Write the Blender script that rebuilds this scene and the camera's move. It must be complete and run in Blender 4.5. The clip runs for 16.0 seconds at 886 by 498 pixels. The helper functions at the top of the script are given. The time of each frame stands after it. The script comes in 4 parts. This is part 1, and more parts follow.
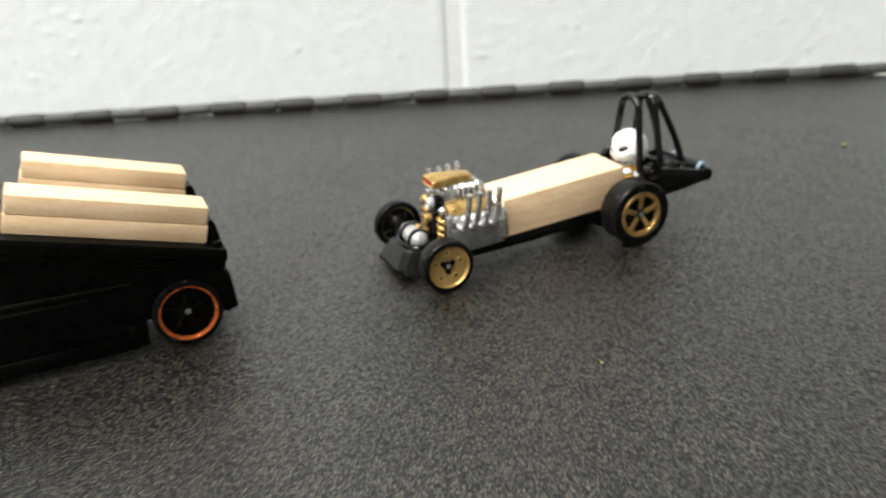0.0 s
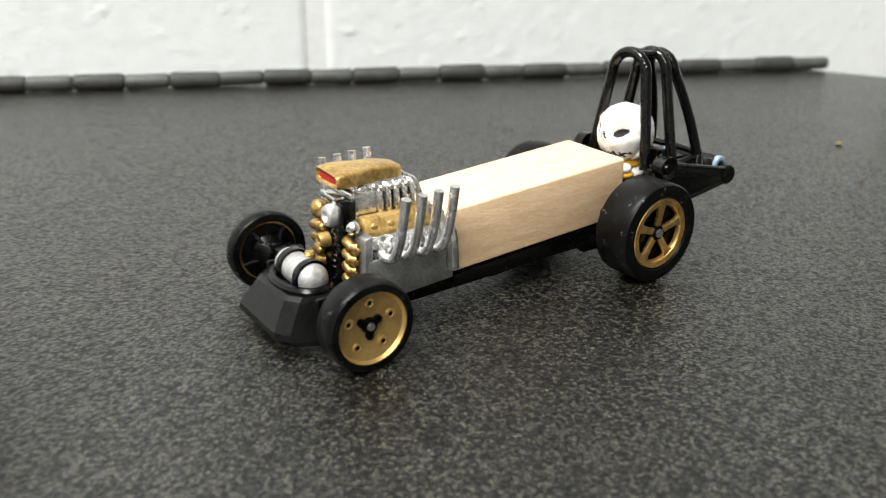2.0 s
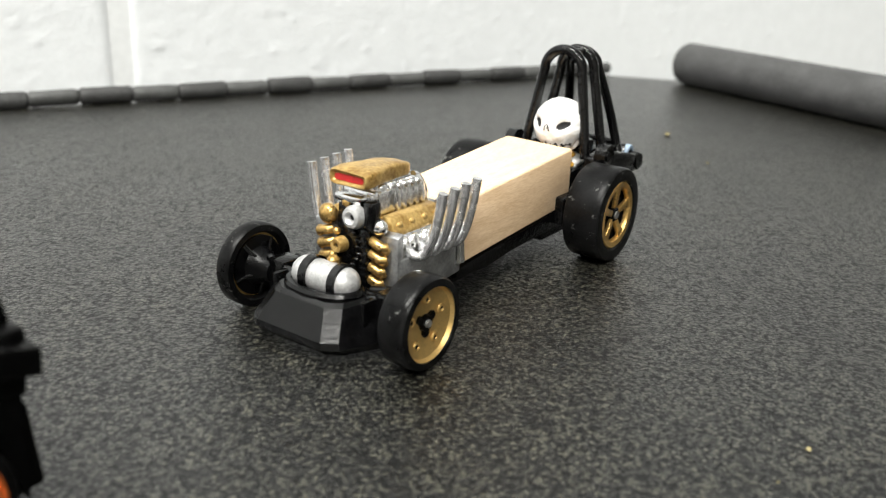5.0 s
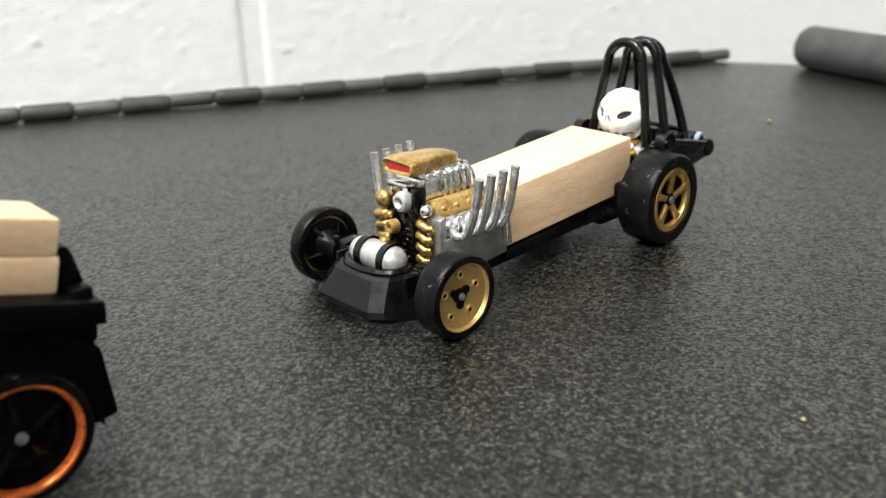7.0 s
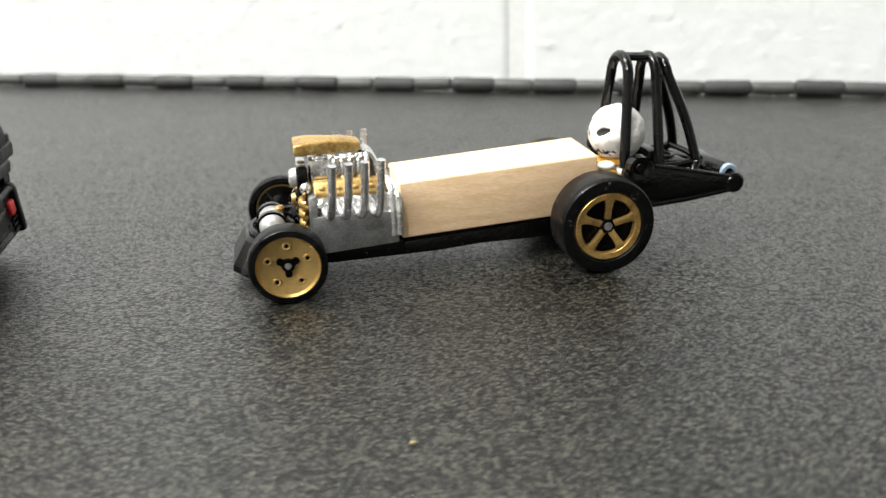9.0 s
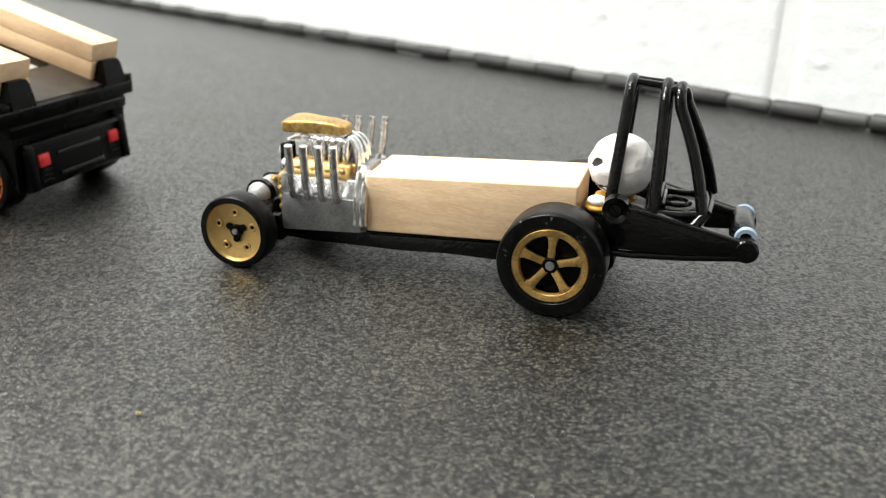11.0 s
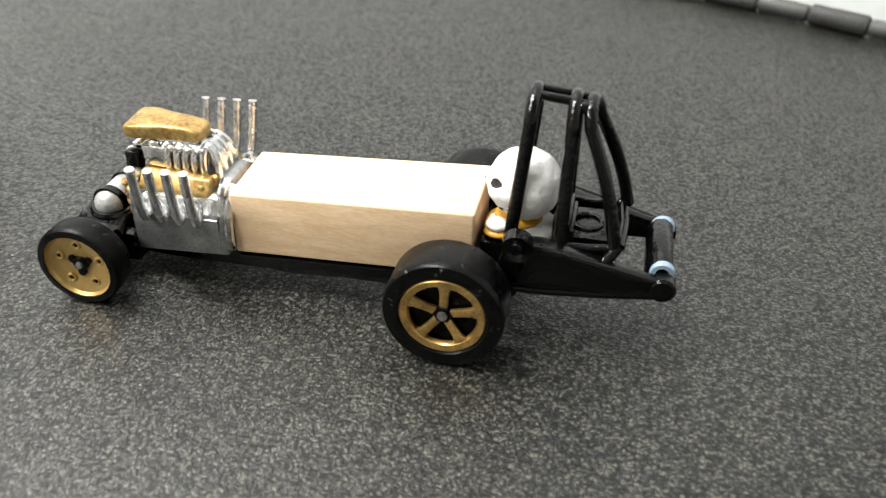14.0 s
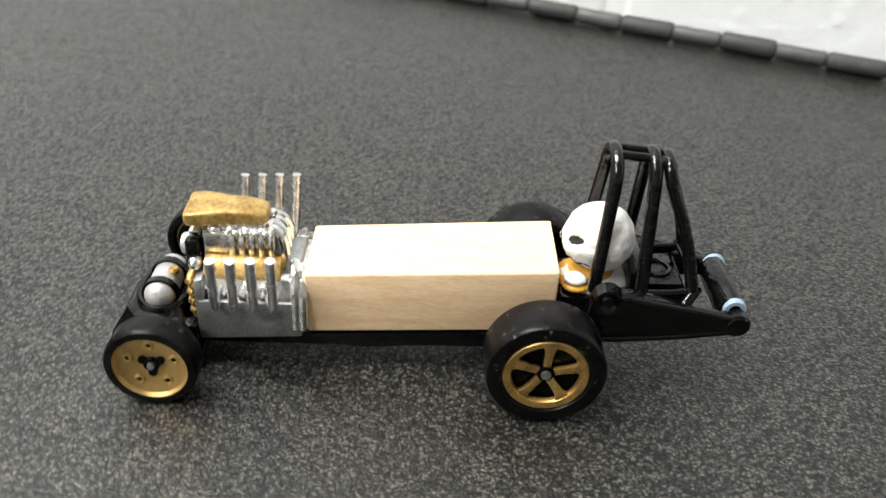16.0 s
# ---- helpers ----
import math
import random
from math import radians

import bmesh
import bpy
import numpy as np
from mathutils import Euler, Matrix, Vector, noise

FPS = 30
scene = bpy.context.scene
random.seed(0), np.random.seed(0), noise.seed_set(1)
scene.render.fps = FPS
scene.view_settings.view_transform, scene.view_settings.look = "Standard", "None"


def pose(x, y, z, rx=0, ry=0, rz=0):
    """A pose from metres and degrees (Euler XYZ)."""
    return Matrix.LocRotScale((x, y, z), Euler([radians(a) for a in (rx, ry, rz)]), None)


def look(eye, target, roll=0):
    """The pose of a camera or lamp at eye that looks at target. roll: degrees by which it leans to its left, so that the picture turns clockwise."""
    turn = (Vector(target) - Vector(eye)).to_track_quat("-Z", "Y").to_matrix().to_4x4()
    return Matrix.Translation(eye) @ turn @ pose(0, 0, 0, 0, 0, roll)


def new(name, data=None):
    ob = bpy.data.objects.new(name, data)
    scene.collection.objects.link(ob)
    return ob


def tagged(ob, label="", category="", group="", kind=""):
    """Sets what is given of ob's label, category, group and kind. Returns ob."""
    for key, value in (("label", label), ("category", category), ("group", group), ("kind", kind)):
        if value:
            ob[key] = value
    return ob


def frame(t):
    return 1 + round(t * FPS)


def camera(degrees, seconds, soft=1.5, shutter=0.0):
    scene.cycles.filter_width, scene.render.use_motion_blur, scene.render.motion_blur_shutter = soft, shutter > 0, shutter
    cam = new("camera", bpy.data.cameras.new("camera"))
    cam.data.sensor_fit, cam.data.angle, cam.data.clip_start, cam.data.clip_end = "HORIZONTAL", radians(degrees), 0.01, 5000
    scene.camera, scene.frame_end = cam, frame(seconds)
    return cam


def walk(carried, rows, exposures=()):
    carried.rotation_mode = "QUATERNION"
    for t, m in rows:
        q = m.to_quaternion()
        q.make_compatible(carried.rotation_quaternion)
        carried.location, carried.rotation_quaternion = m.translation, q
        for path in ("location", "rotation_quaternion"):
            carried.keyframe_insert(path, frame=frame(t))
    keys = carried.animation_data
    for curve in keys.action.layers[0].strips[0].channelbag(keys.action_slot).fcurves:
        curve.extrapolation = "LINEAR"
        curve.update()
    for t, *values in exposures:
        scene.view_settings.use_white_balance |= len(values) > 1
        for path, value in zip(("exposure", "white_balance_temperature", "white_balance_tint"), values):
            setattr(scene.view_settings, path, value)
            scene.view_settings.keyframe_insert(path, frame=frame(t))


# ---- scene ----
cam = camera(54.26, 16.0, soft=1.1, shutter=0.55)
PATH = [
    (0, (-0.10826, -0.14478, 0.07618), (-0.07242, -0.05995, 0.03720), -3.65),
    (0.5, (-0.10027, -0.11687, 0.06723), (-0.06080, -0.03364, 0.02830), -0.96),
    (1, (-0.09779, -0.09137, 0.05912), (-0.05038, -0.01226, 0.02049), 1.13),
    (1.5, (-0.09421, -0.08612, 0.05552), (-0.04564, -0.00740, 0.01750), 0.55),
    (2, (-0.08934, -0.07482, 0.04978), (-0.03583, 0.00093, 0.01238), 0.68),
    (2.5, (-0.09215, -0.06565, 0.04685), (-0.03121, 0.00463, 0.01015), 1.89),
    (3, (-0.09571, -0.06342, 0.04781), (-0.02981, 0.00222, 0.01109), 1.49),
    (5.5, (-0.11765, -0.04966, 0.04584), (-0.04048, 0.00403, 0.01174), 2.50),
    (6, (-0.11644, -0.05255, 0.04703), (-0.04209, 0.00444, 0.01204), 1.00),
    (6.5, (-0.11593, -0.06123, 0.04867), (-0.04651, 0.00153, 0.01343), -0.58),
    (7, (-0.11483, -0.06828, 0.04858), (-0.05009, -0.00080, 0.01314), -1.26),
    (7.5, (-0.10275, -0.08421, 0.04938), (-0.04940, -0.00771, 0.01329), -2.05),
    (8, (-0.08926, -0.10029, 0.04989), (-0.04727, -0.01680, 0.01432), -2.18),
    (8.5, (-0.06941, -0.10760, 0.05141), (-0.03846, -0.01964, 0.01529), -1.47),
    (9, (-0.04671, -0.11218, 0.04812), (-0.02841, -0.02015, 0.01354), -1.46),
    (11.5, (0.02809, -0.10023, 0.05149), (-0.00683, -0.01494, 0.01269), 2.19),
    (12, (0.03872, -0.09570, 0.05519), (-0.00154, -0.01405, 0.01380), 2.04),
    (12.5, (0.04171, -0.08716, 0.06025), (0.00173, -0.00669, 0.01635), 1.69),
    (13, (0.02787, -0.08280, 0.06596), (-0.00144, -0.00098, 0.01649), 2.94),
    (13.5, (0.02322, -0.08181, 0.06907), (0.00064, 0.00020, 0.01650), 2.20),
    (14, (0.01486, -0.07540, 0.06923), (-0.00119, 0.00533, 0.01245), 2.04),
    (14.5, (0.00755, -0.06622, 0.06850), (-0.00348, 0.01231, 0.00758), 2.49),
    (15, (0.00055, -0.06511, 0.06940), (-0.00769, 0.01371, 0.00842), 2.62),
    (15.5, (-0.00702, -0.07329, 0.07142), (-0.01152, 0.00840, 0.01391), 3.75),
    (16, (-0.01482, -0.07681, 0.07357), (-0.01257, 0.00708, 0.01920), 3.50),
]
walk(cam, [(t, look(eye, target, roll)) for t, eye, target, roll in PATH],
     exposures=((0.0, -0.06), (2.0, 0.0), (3.0, 0.13), (5.5, 0.05), (7.0, 0.02), (8.0, 0.1), (9.0, 0.2), (11.5, 0.25), (12.5, 0.25), (13.2, 0.17), (14.0, 0.18), (15.0, 0.2), (16.0, 0.08)))
# the phone's lens, focused on the toy car
cam.data.dof.use_dof = True
cam.data.dof.focus_distance = 0.114
cam.data.dof.aperture_fstop = 34.0

# ---- world and lights ----
world = bpy.data.worlds.new("room_air")
scene.world = world
world.use_nodes = True
world.node_tree.nodes["Background"].inputs["Color"].default_value = (0.9, 0.95, 1.0, 1)
world.node_tree.nodes["Background"].inputs["Strength"].default_value = 0.1


def ceiling_lamp(x, y, sx, sy, watts):
    data = bpy.data.lights.new("unseen_ceiling_light", "AREA")
    data.shape, data.size, data.size_y, data.energy = "RECTANGLE", sx, sy, watts
    data.color = (0.99, 0.98, 0.925)
    lamp = new("unseen_ceiling_light", data)
    lamp.matrix_world = WALL @ pose(x, y, 1.83)
    return lamp


# the wall's own axes: x along it, y into it, z up
WALL = pose(0.0384, 0.1770, 0.0, 0, 0, -23.56)
ceiling_lamp(-0.85, -0.52, 1.2, 0.3, 76)
# second, unseen lamp, added to brighten the wall and near-facing sides
ceiling_lamp(-0.95, -1.9, 1.2, 0.3, 66)


# ---- materials ----
def material(name, base, rough=0.5, metal=0.0, spread=0.12, size=0.002, stretch=(1, 1, 1), bump=0.0, depth=0.0001,
             fine=0.0003, coat=0.0, other=None, spec=0.5, scuff=0.0):
    """A painted, cast or moulded surface: colour drifting at a coarse and a fine scale, with relief and uneven gloss. Sizes in metres."""
    m = bpy.data.materials.new(name)
    m.use_nodes = True
    nt = m.node_tree
    b = nt.nodes["Principled BSDF"]
    b.inputs["Metallic"].default_value = metal
    b.inputs["Coat Weight"].default_value = coat
    b.inputs["Specular IOR Level"].default_value = spec
    tc = nt.nodes.new("ShaderNodeTexCoord")
    mp = nt.nodes.new("ShaderNodeMapping")
    mp.inputs["Scale"].default_value = stretch
    nt.links.new(tc.outputs["Object"], mp.inputs["Vector"])
    coarse = nt.nodes.new("ShaderNodeTexNoise")
    coarse.inputs["Scale"].default_value = 1 / size
    coarse.inputs["Detail"].default_value = 4
    grain = nt.nodes.new("ShaderNodeTexNoise")
    grain.inputs["Scale"].default_value = 1 / fine
    grain.inputs["Detail"].default_value = 3
    for n in (coarse, grain):
        nt.links.new(mp.outputs["Vector"], n.inputs["Vector"])
    mean = nt.nodes.new("ShaderNodeMath")
    mean.operation = "MULTIPLY_ADD"
    mean.inputs[1].default_value, mean.inputs[2].default_value = 0.5, 0.0
    nt.links.new(grain.outputs["Fac"], mean.inputs[0])
    total = nt.nodes.new("ShaderNodeMath")
    total.operation = "MULTIPLY_ADD"
    total.inputs[1].default_value = 0.5
    nt.links.new(coarse.outputs["Fac"], total.inputs[0])
    nt.links.new(mean.outputs[0], total.inputs[2])
    ramp = nt.nodes.new("ShaderNodeValToRGB")
    low = [c * (1 - spread) for c in base] if other is None else list(other)
    high = [min(1.0, c * (1 + spread)) for c in base]
    ramp.color_ramp.elements[0].position, ramp.color_ramp.elements[0].color = 0.38, (*low, 1)
    ramp.color_ramp.elements[1].position, ramp.color_ramp.elements[1].color = 0.62, (*high, 1)
    nt.links.new(total.outputs[0], ramp.inputs["Fac"])
    out = ramp.outputs["Color"]
    if scuff:
        worn = nt.nodes.new("ShaderNodeTexNoise")
        worn.inputs["Scale"].default_value, worn.inputs["Detail"].default_value, worn.inputs["Roughness"].default_value = 620, 7, 0.75
        nt.links.new(tc.outputs["Object"], worn.inputs["Vector"])
        pick = nt.nodes.new("ShaderNodeMapRange")
        pick.inputs["From Min"].default_value, pick.inputs["From Max"].default_value = 0.615, 0.66
        pick.inputs["To Max"].default_value = scuff
        nt.links.new(worn.outputs["Fac"], pick.inputs["Value"])
        blend = nt.nodes.new("ShaderNodeMix")
        blend.data_type = "RGBA"
        blend.inputs["B"].default_value = (0.22, 0.22, 0.21, 1)
        nt.links.new(pick.outputs["Result"], blend.inputs["Factor"])
        nt.links.new(out, blend.inputs["A"])
        out = blend.outputs["Result"]
    nt.links.new(out, b.inputs["Base Color"])
    rr = nt.nodes.new("ShaderNodeMapRange")
    rr.inputs["From Min"].default_value, rr.inputs["From Max"].default_value = 0.3, 0.7
    rr.inputs["To Min"].default_value, rr.inputs["To Max"].default_value = rough * 0.8, min(1.0, rough * 1.25)
    nt.links.new(coarse.outputs["Fac"], rr.inputs["Value"])
    nt.links.new(rr.outputs["Result"], b.inputs["Roughness"])
    if bump:
        bn = nt.nodes.new("ShaderNodeBump")
        bn.inputs["Strength"].default_value, bn.inputs["Distance"].default_value = bump, depth
        nt.links.new(total.outputs[0], bn.inputs["Height"])
        nt.links.new(bn.outputs["Normal"], b.inputs["Normal"])
    return m


def mat_vinyl():
    """Dark pebbled vinyl: tight uneven grain, glints painted as paler tips and shade as near-black pits, broken up by
    broad dull and shiny patches.
    """
    m = bpy.data.materials.new("pebbled_black_vinyl")
    m.use_nodes = True
    nt = m.node_tree
    b = nt.nodes["Principled BSDF"]
    tc = nt.nodes.new("ShaderNodeTexCoord")

    def tex(kind, scale, **kw):
        n = nt.nodes.new(kind)
        n.inputs["Scale"].default_value = scale
        for k, v in kw.items():
            n.inputs[k].default_value = v
        nt.links.new(tc.outputs["Object"], n.inputs["Vector"])
        return n

    def math_node(op, a, b2, c=None):
        n = nt.nodes.new("ShaderNodeMath")
        n.operation = op
        for k, v in enumerate((a, b2, c)):
            if v is None:
                continue
            if isinstance(v, (int, float)):
                n.inputs[k].default_value = v
            else:
                nt.links.new(v, n.inputs[k])
        return n.outputs[0]

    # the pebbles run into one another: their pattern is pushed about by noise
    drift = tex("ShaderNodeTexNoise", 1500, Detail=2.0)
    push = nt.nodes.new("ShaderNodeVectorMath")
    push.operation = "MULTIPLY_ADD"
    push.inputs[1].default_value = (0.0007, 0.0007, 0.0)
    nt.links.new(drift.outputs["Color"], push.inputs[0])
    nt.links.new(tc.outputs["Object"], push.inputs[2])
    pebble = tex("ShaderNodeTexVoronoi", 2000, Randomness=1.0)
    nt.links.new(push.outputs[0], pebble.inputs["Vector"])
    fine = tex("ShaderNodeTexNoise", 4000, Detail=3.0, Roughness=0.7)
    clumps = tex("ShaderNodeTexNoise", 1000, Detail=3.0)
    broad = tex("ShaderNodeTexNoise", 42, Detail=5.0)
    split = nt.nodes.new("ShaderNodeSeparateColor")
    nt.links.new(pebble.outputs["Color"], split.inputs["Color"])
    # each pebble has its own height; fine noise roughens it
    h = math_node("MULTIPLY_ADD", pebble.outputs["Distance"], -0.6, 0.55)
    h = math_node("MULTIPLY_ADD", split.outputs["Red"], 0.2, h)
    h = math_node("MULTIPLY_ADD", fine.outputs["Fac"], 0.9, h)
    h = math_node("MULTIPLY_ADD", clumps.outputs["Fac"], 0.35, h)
    # colour follows height: dark pits stand for shade, pale tips for glints
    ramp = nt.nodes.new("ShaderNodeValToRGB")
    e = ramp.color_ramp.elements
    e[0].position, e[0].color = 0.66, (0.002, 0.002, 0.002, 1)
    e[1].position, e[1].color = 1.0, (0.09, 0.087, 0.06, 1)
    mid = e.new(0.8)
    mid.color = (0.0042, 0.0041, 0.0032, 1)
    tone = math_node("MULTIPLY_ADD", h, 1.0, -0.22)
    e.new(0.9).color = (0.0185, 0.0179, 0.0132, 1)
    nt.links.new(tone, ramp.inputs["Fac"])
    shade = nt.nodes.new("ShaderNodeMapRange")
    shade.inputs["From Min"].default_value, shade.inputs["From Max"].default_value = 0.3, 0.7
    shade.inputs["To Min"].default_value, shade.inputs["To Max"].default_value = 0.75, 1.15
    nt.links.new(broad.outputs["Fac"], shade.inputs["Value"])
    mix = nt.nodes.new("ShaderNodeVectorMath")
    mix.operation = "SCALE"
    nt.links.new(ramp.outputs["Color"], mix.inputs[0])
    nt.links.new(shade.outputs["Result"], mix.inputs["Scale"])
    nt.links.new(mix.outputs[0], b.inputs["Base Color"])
    rr = nt.nodes.new("ShaderNodeMapRange")
    rr.inputs["To Min"].default_value, rr.inputs["To Max"].default_value = 0.26, 0.36
    nt.links.new(broad.outputs["Fac"], rr.inputs["Value"])
    nt.links.new(rr.outputs["Result"], b.inputs["Roughness"])
    sheen = nt.nodes.new("ShaderNodeMapRange")
    sheen.inputs["From Min"].default_value, sheen.inputs["From Max"].default_value = 0.62, 0.9
    sheen.inputs["To Min"].default_value, sheen.inputs["To Max"].default_value = 0.68, 1.0
    nt.links.new(tone, sheen.inputs["Value"])
    nt.links.new(sheen.outputs["Result"], b.inputs["Coat Weight"])
    nt.links.new(rr.outputs["Result"], b.inputs["Coat Roughness"])
    # pits get no specular and tips some, deepening the painted shade and glints
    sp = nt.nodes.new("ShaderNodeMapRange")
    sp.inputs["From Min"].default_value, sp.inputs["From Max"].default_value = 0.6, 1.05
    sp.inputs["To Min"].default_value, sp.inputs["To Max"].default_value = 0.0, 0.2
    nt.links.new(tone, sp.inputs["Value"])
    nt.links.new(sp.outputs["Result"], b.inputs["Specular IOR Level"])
    b.inputs["Coat IOR"].default_value = 1.61
    bn = nt.nodes.new("ShaderNodeBump")
    bn.inputs["Strength"].default_value, bn.inputs["Distance"].default_value = 0.8, 0.0002
    nt.links.new(h, bn.inputs["Height"])
    nt.links.new(bn.outputs["Normal"], b.inputs["Normal"])
    # weaker bump of the same heights for the coat
    worn = nt.nodes.new("ShaderNodeBump")
    worn.inputs["Strength"].default_value, worn.inputs["Distance"].default_value = 0.5, 0.0002
    nt.links.new(h, worn.inputs["Height"])
    nt.links.new(worn.outputs["Normal"], b.inputs["Coat Normal"])
    return m


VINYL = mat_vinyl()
FOAM = material("charcoal_foam_rubber", (0.06, 0.06, 0.061), 0.7, spread=0.35, size=0.006, fine=0.0006, bump=0.5, depth=0.0003)
EDGE_PALE = material("grey_cord", (0.06, 0.061, 0.06), 0.55, spread=0.3, size=0.004, fine=0.0005, bump=0.5, depth=0.0003)
EDGE = material("dark_grey_cord", (0.034, 0.034, 0.034), 0.65, spread=0.45, size=0.004, fine=0.0005, bump=0.6, depth=0.0003)
PAINTED_BLOCK = material("white_painted_concrete_block", (0.79, 0.81, 0.83), 0.42, spread=0.03, size=0.006, fine=0.0011, bump=0.6, depth=0.0005)
MORTAR = material("white_painted_mortar", (0.79, 0.805, 0.815), 0.4, spread=0.05, size=0.02, fine=0.003, bump=0.3, depth=0.0005)
ROOM_PAINT = material("grey_room_paint", (0.36, 0.355, 0.335), 0.7, spread=0.04, size=0.3, fine=0.02)
FLOOR_TILE = material("grey_floor_vinyl", (0.28, 0.28, 0.27), 0.5, spread=0.15, size=0.2, fine=0.01)
CEILING_PAINT = material("off_white_ceiling_tile", (0.58, 0.58, 0.57), 0.8, spread=0.03, size=0.3, fine=0.01)
LAMINATE = material("grey_bench_laminate", (0.35, 0.34, 0.33), 0.4, spread=0.08, size=0.05, fine=0.002)

WOOD = material("pale_basswood", (0.85, 0.63, 0.415), 0.6, spread=0.06, size=0.0011, fine=0.0002, stretch=(0.2, 1, 1), bump=0.6,
                depth=0.00012, other=(0.765, 0.525, 0.305))
BLACK = material("gloss_black_cast_metal", (0.002, 0.002, 0.0022), 0.1, spread=0.4, size=0.0022, fine=0.0006, bump=0.85, depth=0.00022, spec=0.36)
CHASSIS_BLACK = material("scuffed_black_casting", (0.002, 0.002, 0.0022), 0.12, spread=0.5, size=0.0018, fine=0.0005, bump=1.0, depth=0.0003, spec=0.3, scuff=0.3)
SATIN = material("satin_black_plastic", (0.0018, 0.0018, 0.002), 0.28, spread=0.4, size=0.003, fine=0.0005, bump=0.15, depth=0.00005, spec=0.12)
TRUCK_BLACK = material("black_truck_plastic", (0.0015, 0.0015, 0.0016), 0.3, spread=0.4, size=0.003, fine=0.0005, bump=0.15, depth=0.00005, spec=0.1)
NOSE_BLACK = material("worn_black_casting", (0.002, 0.002, 0.0022), 0.22, spread=0.5, size=0.002, fine=0.0005, bump=0.35, depth=0.00012, spec=0.3)
TYRE = material("black_tyre_plastic", (0.004, 0.004, 0.0042), 0.32, spread=0.6, size=0.0025, fine=0.0004, bump=0.4, depth=0.0001, spec=0.13, scuff=0.6)
GOLD_PLATE = material("brushed_gold_rim", (0.64, 0.43, 0.16), 0.36, metal=0.75, spread=0.1, size=0.0015, fine=0.0003, bump=0.15, depth=0.00005)
BRONZE_PLATE = material("worn_bronze_gold_rim", (0.62, 0.395, 0.135), 0.34, metal=0.85, spread=0.25, size=0.0015, fine=0.0003, bump=0.25, depth=0.00006)
GOLD_PAINT = material("gold_hobby_paint", (0.48, 0.33, 0.12), 0.34, metal=0.45, spread=0.16, size=0.0022, fine=0.0005, bump=0.5, depth=0.0002, other=(0.27, 0.15, 0.035))
GOLD_CHROME = material("gold_over_chrome", (0.5, 0.32, 0.11), 0.3, metal=0.85, spread=0.45, size=0.0012, fine=0.0004, bump=0.5, depth=0.00015)
CHROME = material("bright_chrome_plating", (0.82, 0.82, 0.82), 0.16, metal=1.0, spread=0.2, size=0.0010, fine=0.0004, bump=0.5, depth=0.00015)
PIPE = material("worn_chrome_pipe", (0.62, 0.62, 0.63), 0.23, metal=0.82, spread=0.35, size=0.0015, fine=0.0004, bump=0.35, depth=0.0001)
ZAMAC = material("dull_grey_casting", (0.36, 0.365, 0.37), 0.4, metal=0.8, spread=0.22, size=0.002, fine=0.0004, bump=0.4, depth=0.0001)
SILVER_PAINT = material("silver_hobby_paint", (0.46, 0.46, 0.46), 0.4, metal=0.45, spread=0.2, size=0.001, fine=0.0003, bump=0.5, depth=0.00015)
RED_PAINT = material("red_hobby_paint", (0.42, 0.02, 0.02), 0.4, spread=0.2, size=0.001, fine=0.0003, bump=0.2)
RED_LENS = material("red_tail_lens", (0.75, 0.02, 0.025), 0.3, spread=0.1, size=0.002, fine=0.0005)
ORANGE = material("orange_chrome_ring", (0.80, 0.19, 0.045), 0.28, metal=0.6, spread=0.25, size=0.003, fine=0.0006)
BONE = material("white_hobby_paint", (0.80, 0.79, 0.78), 0.5, spread=0.05, size=0.001, fine=0.0003, bump=0.5, depth=0.0002)
YELLOW = material("yellow_hobby_paint", (0.58, 0.30, 0.03), 0.45, spread=0.2, size=0.001, fine=0.0003)
INK = material("black_ink", (0.010, 0.010, 0.012), 0.75, spread=0.3, size=0.001, fine=0.0003)
PALE_BLUE = material("pale_blue_paint", (0.27, 0.36, 0.47), 0.4, spread=0.1, size=0.001, fine=0.0003)
BED_PLATE = material("scuffed_dark_bed", (0.032, 0.025, 0.019), 0.45, spec=0.25, spread=0.55, size=0.004, fine=0.0005, stretch=(0.2, 1, 1), bump=0.3, depth=0.0001)
PALE_SPECKLE = material("speckled_pale_grey", (0.55, 0.54, 0.50), 0.4, metal=0.3, spread=0.3, size=0.0012, fine=0.0004, bump=0.5, depth=0.0002)
CRUMB = material("yellow_crumb", (0.28, 0.235, 0.11), 0.7, spread=0.3, size=0.0005, fine=0.0002)

# ---- shape helpers: all in millimetres ----
MM = 0.001


RAKE = [0.0, 0.0, 0.0]  # shift along x, lift, and lift per millimetre forwards of the parts being built


def part(name, bm, mat, parent=None, label="", smooth=38):
    """One mesh object from a bmesh in millimetres, under a thing or a part."""
    for v in bm.verts:
        v.co.x, v.co.z = v.co.x + RAKE[0], v.co.z + RAKE[1] - RAKE[2] * v.co.x
    bmesh.ops.recalc_face_normals(bm, faces=bm.faces)
    me = bpy.data.meshes.new(name)
    bm.to_mesh(me)
    bm.free()
    me.transform(Matrix.Scale(MM, 4))
    for mm in mat if isinstance(mat, (list, tuple)) else [mat]:
        me.materials.append(mm)
    me.polygons.foreach_set("use_smooth", [True] * len(me.polygons))
    me.set_sharp_from_angle(angle=radians(smooth))
    ob = new(name, me)
    if parent is not None:
        ob.parent = parent
    if label:
        ob["label"] = label
    return ob


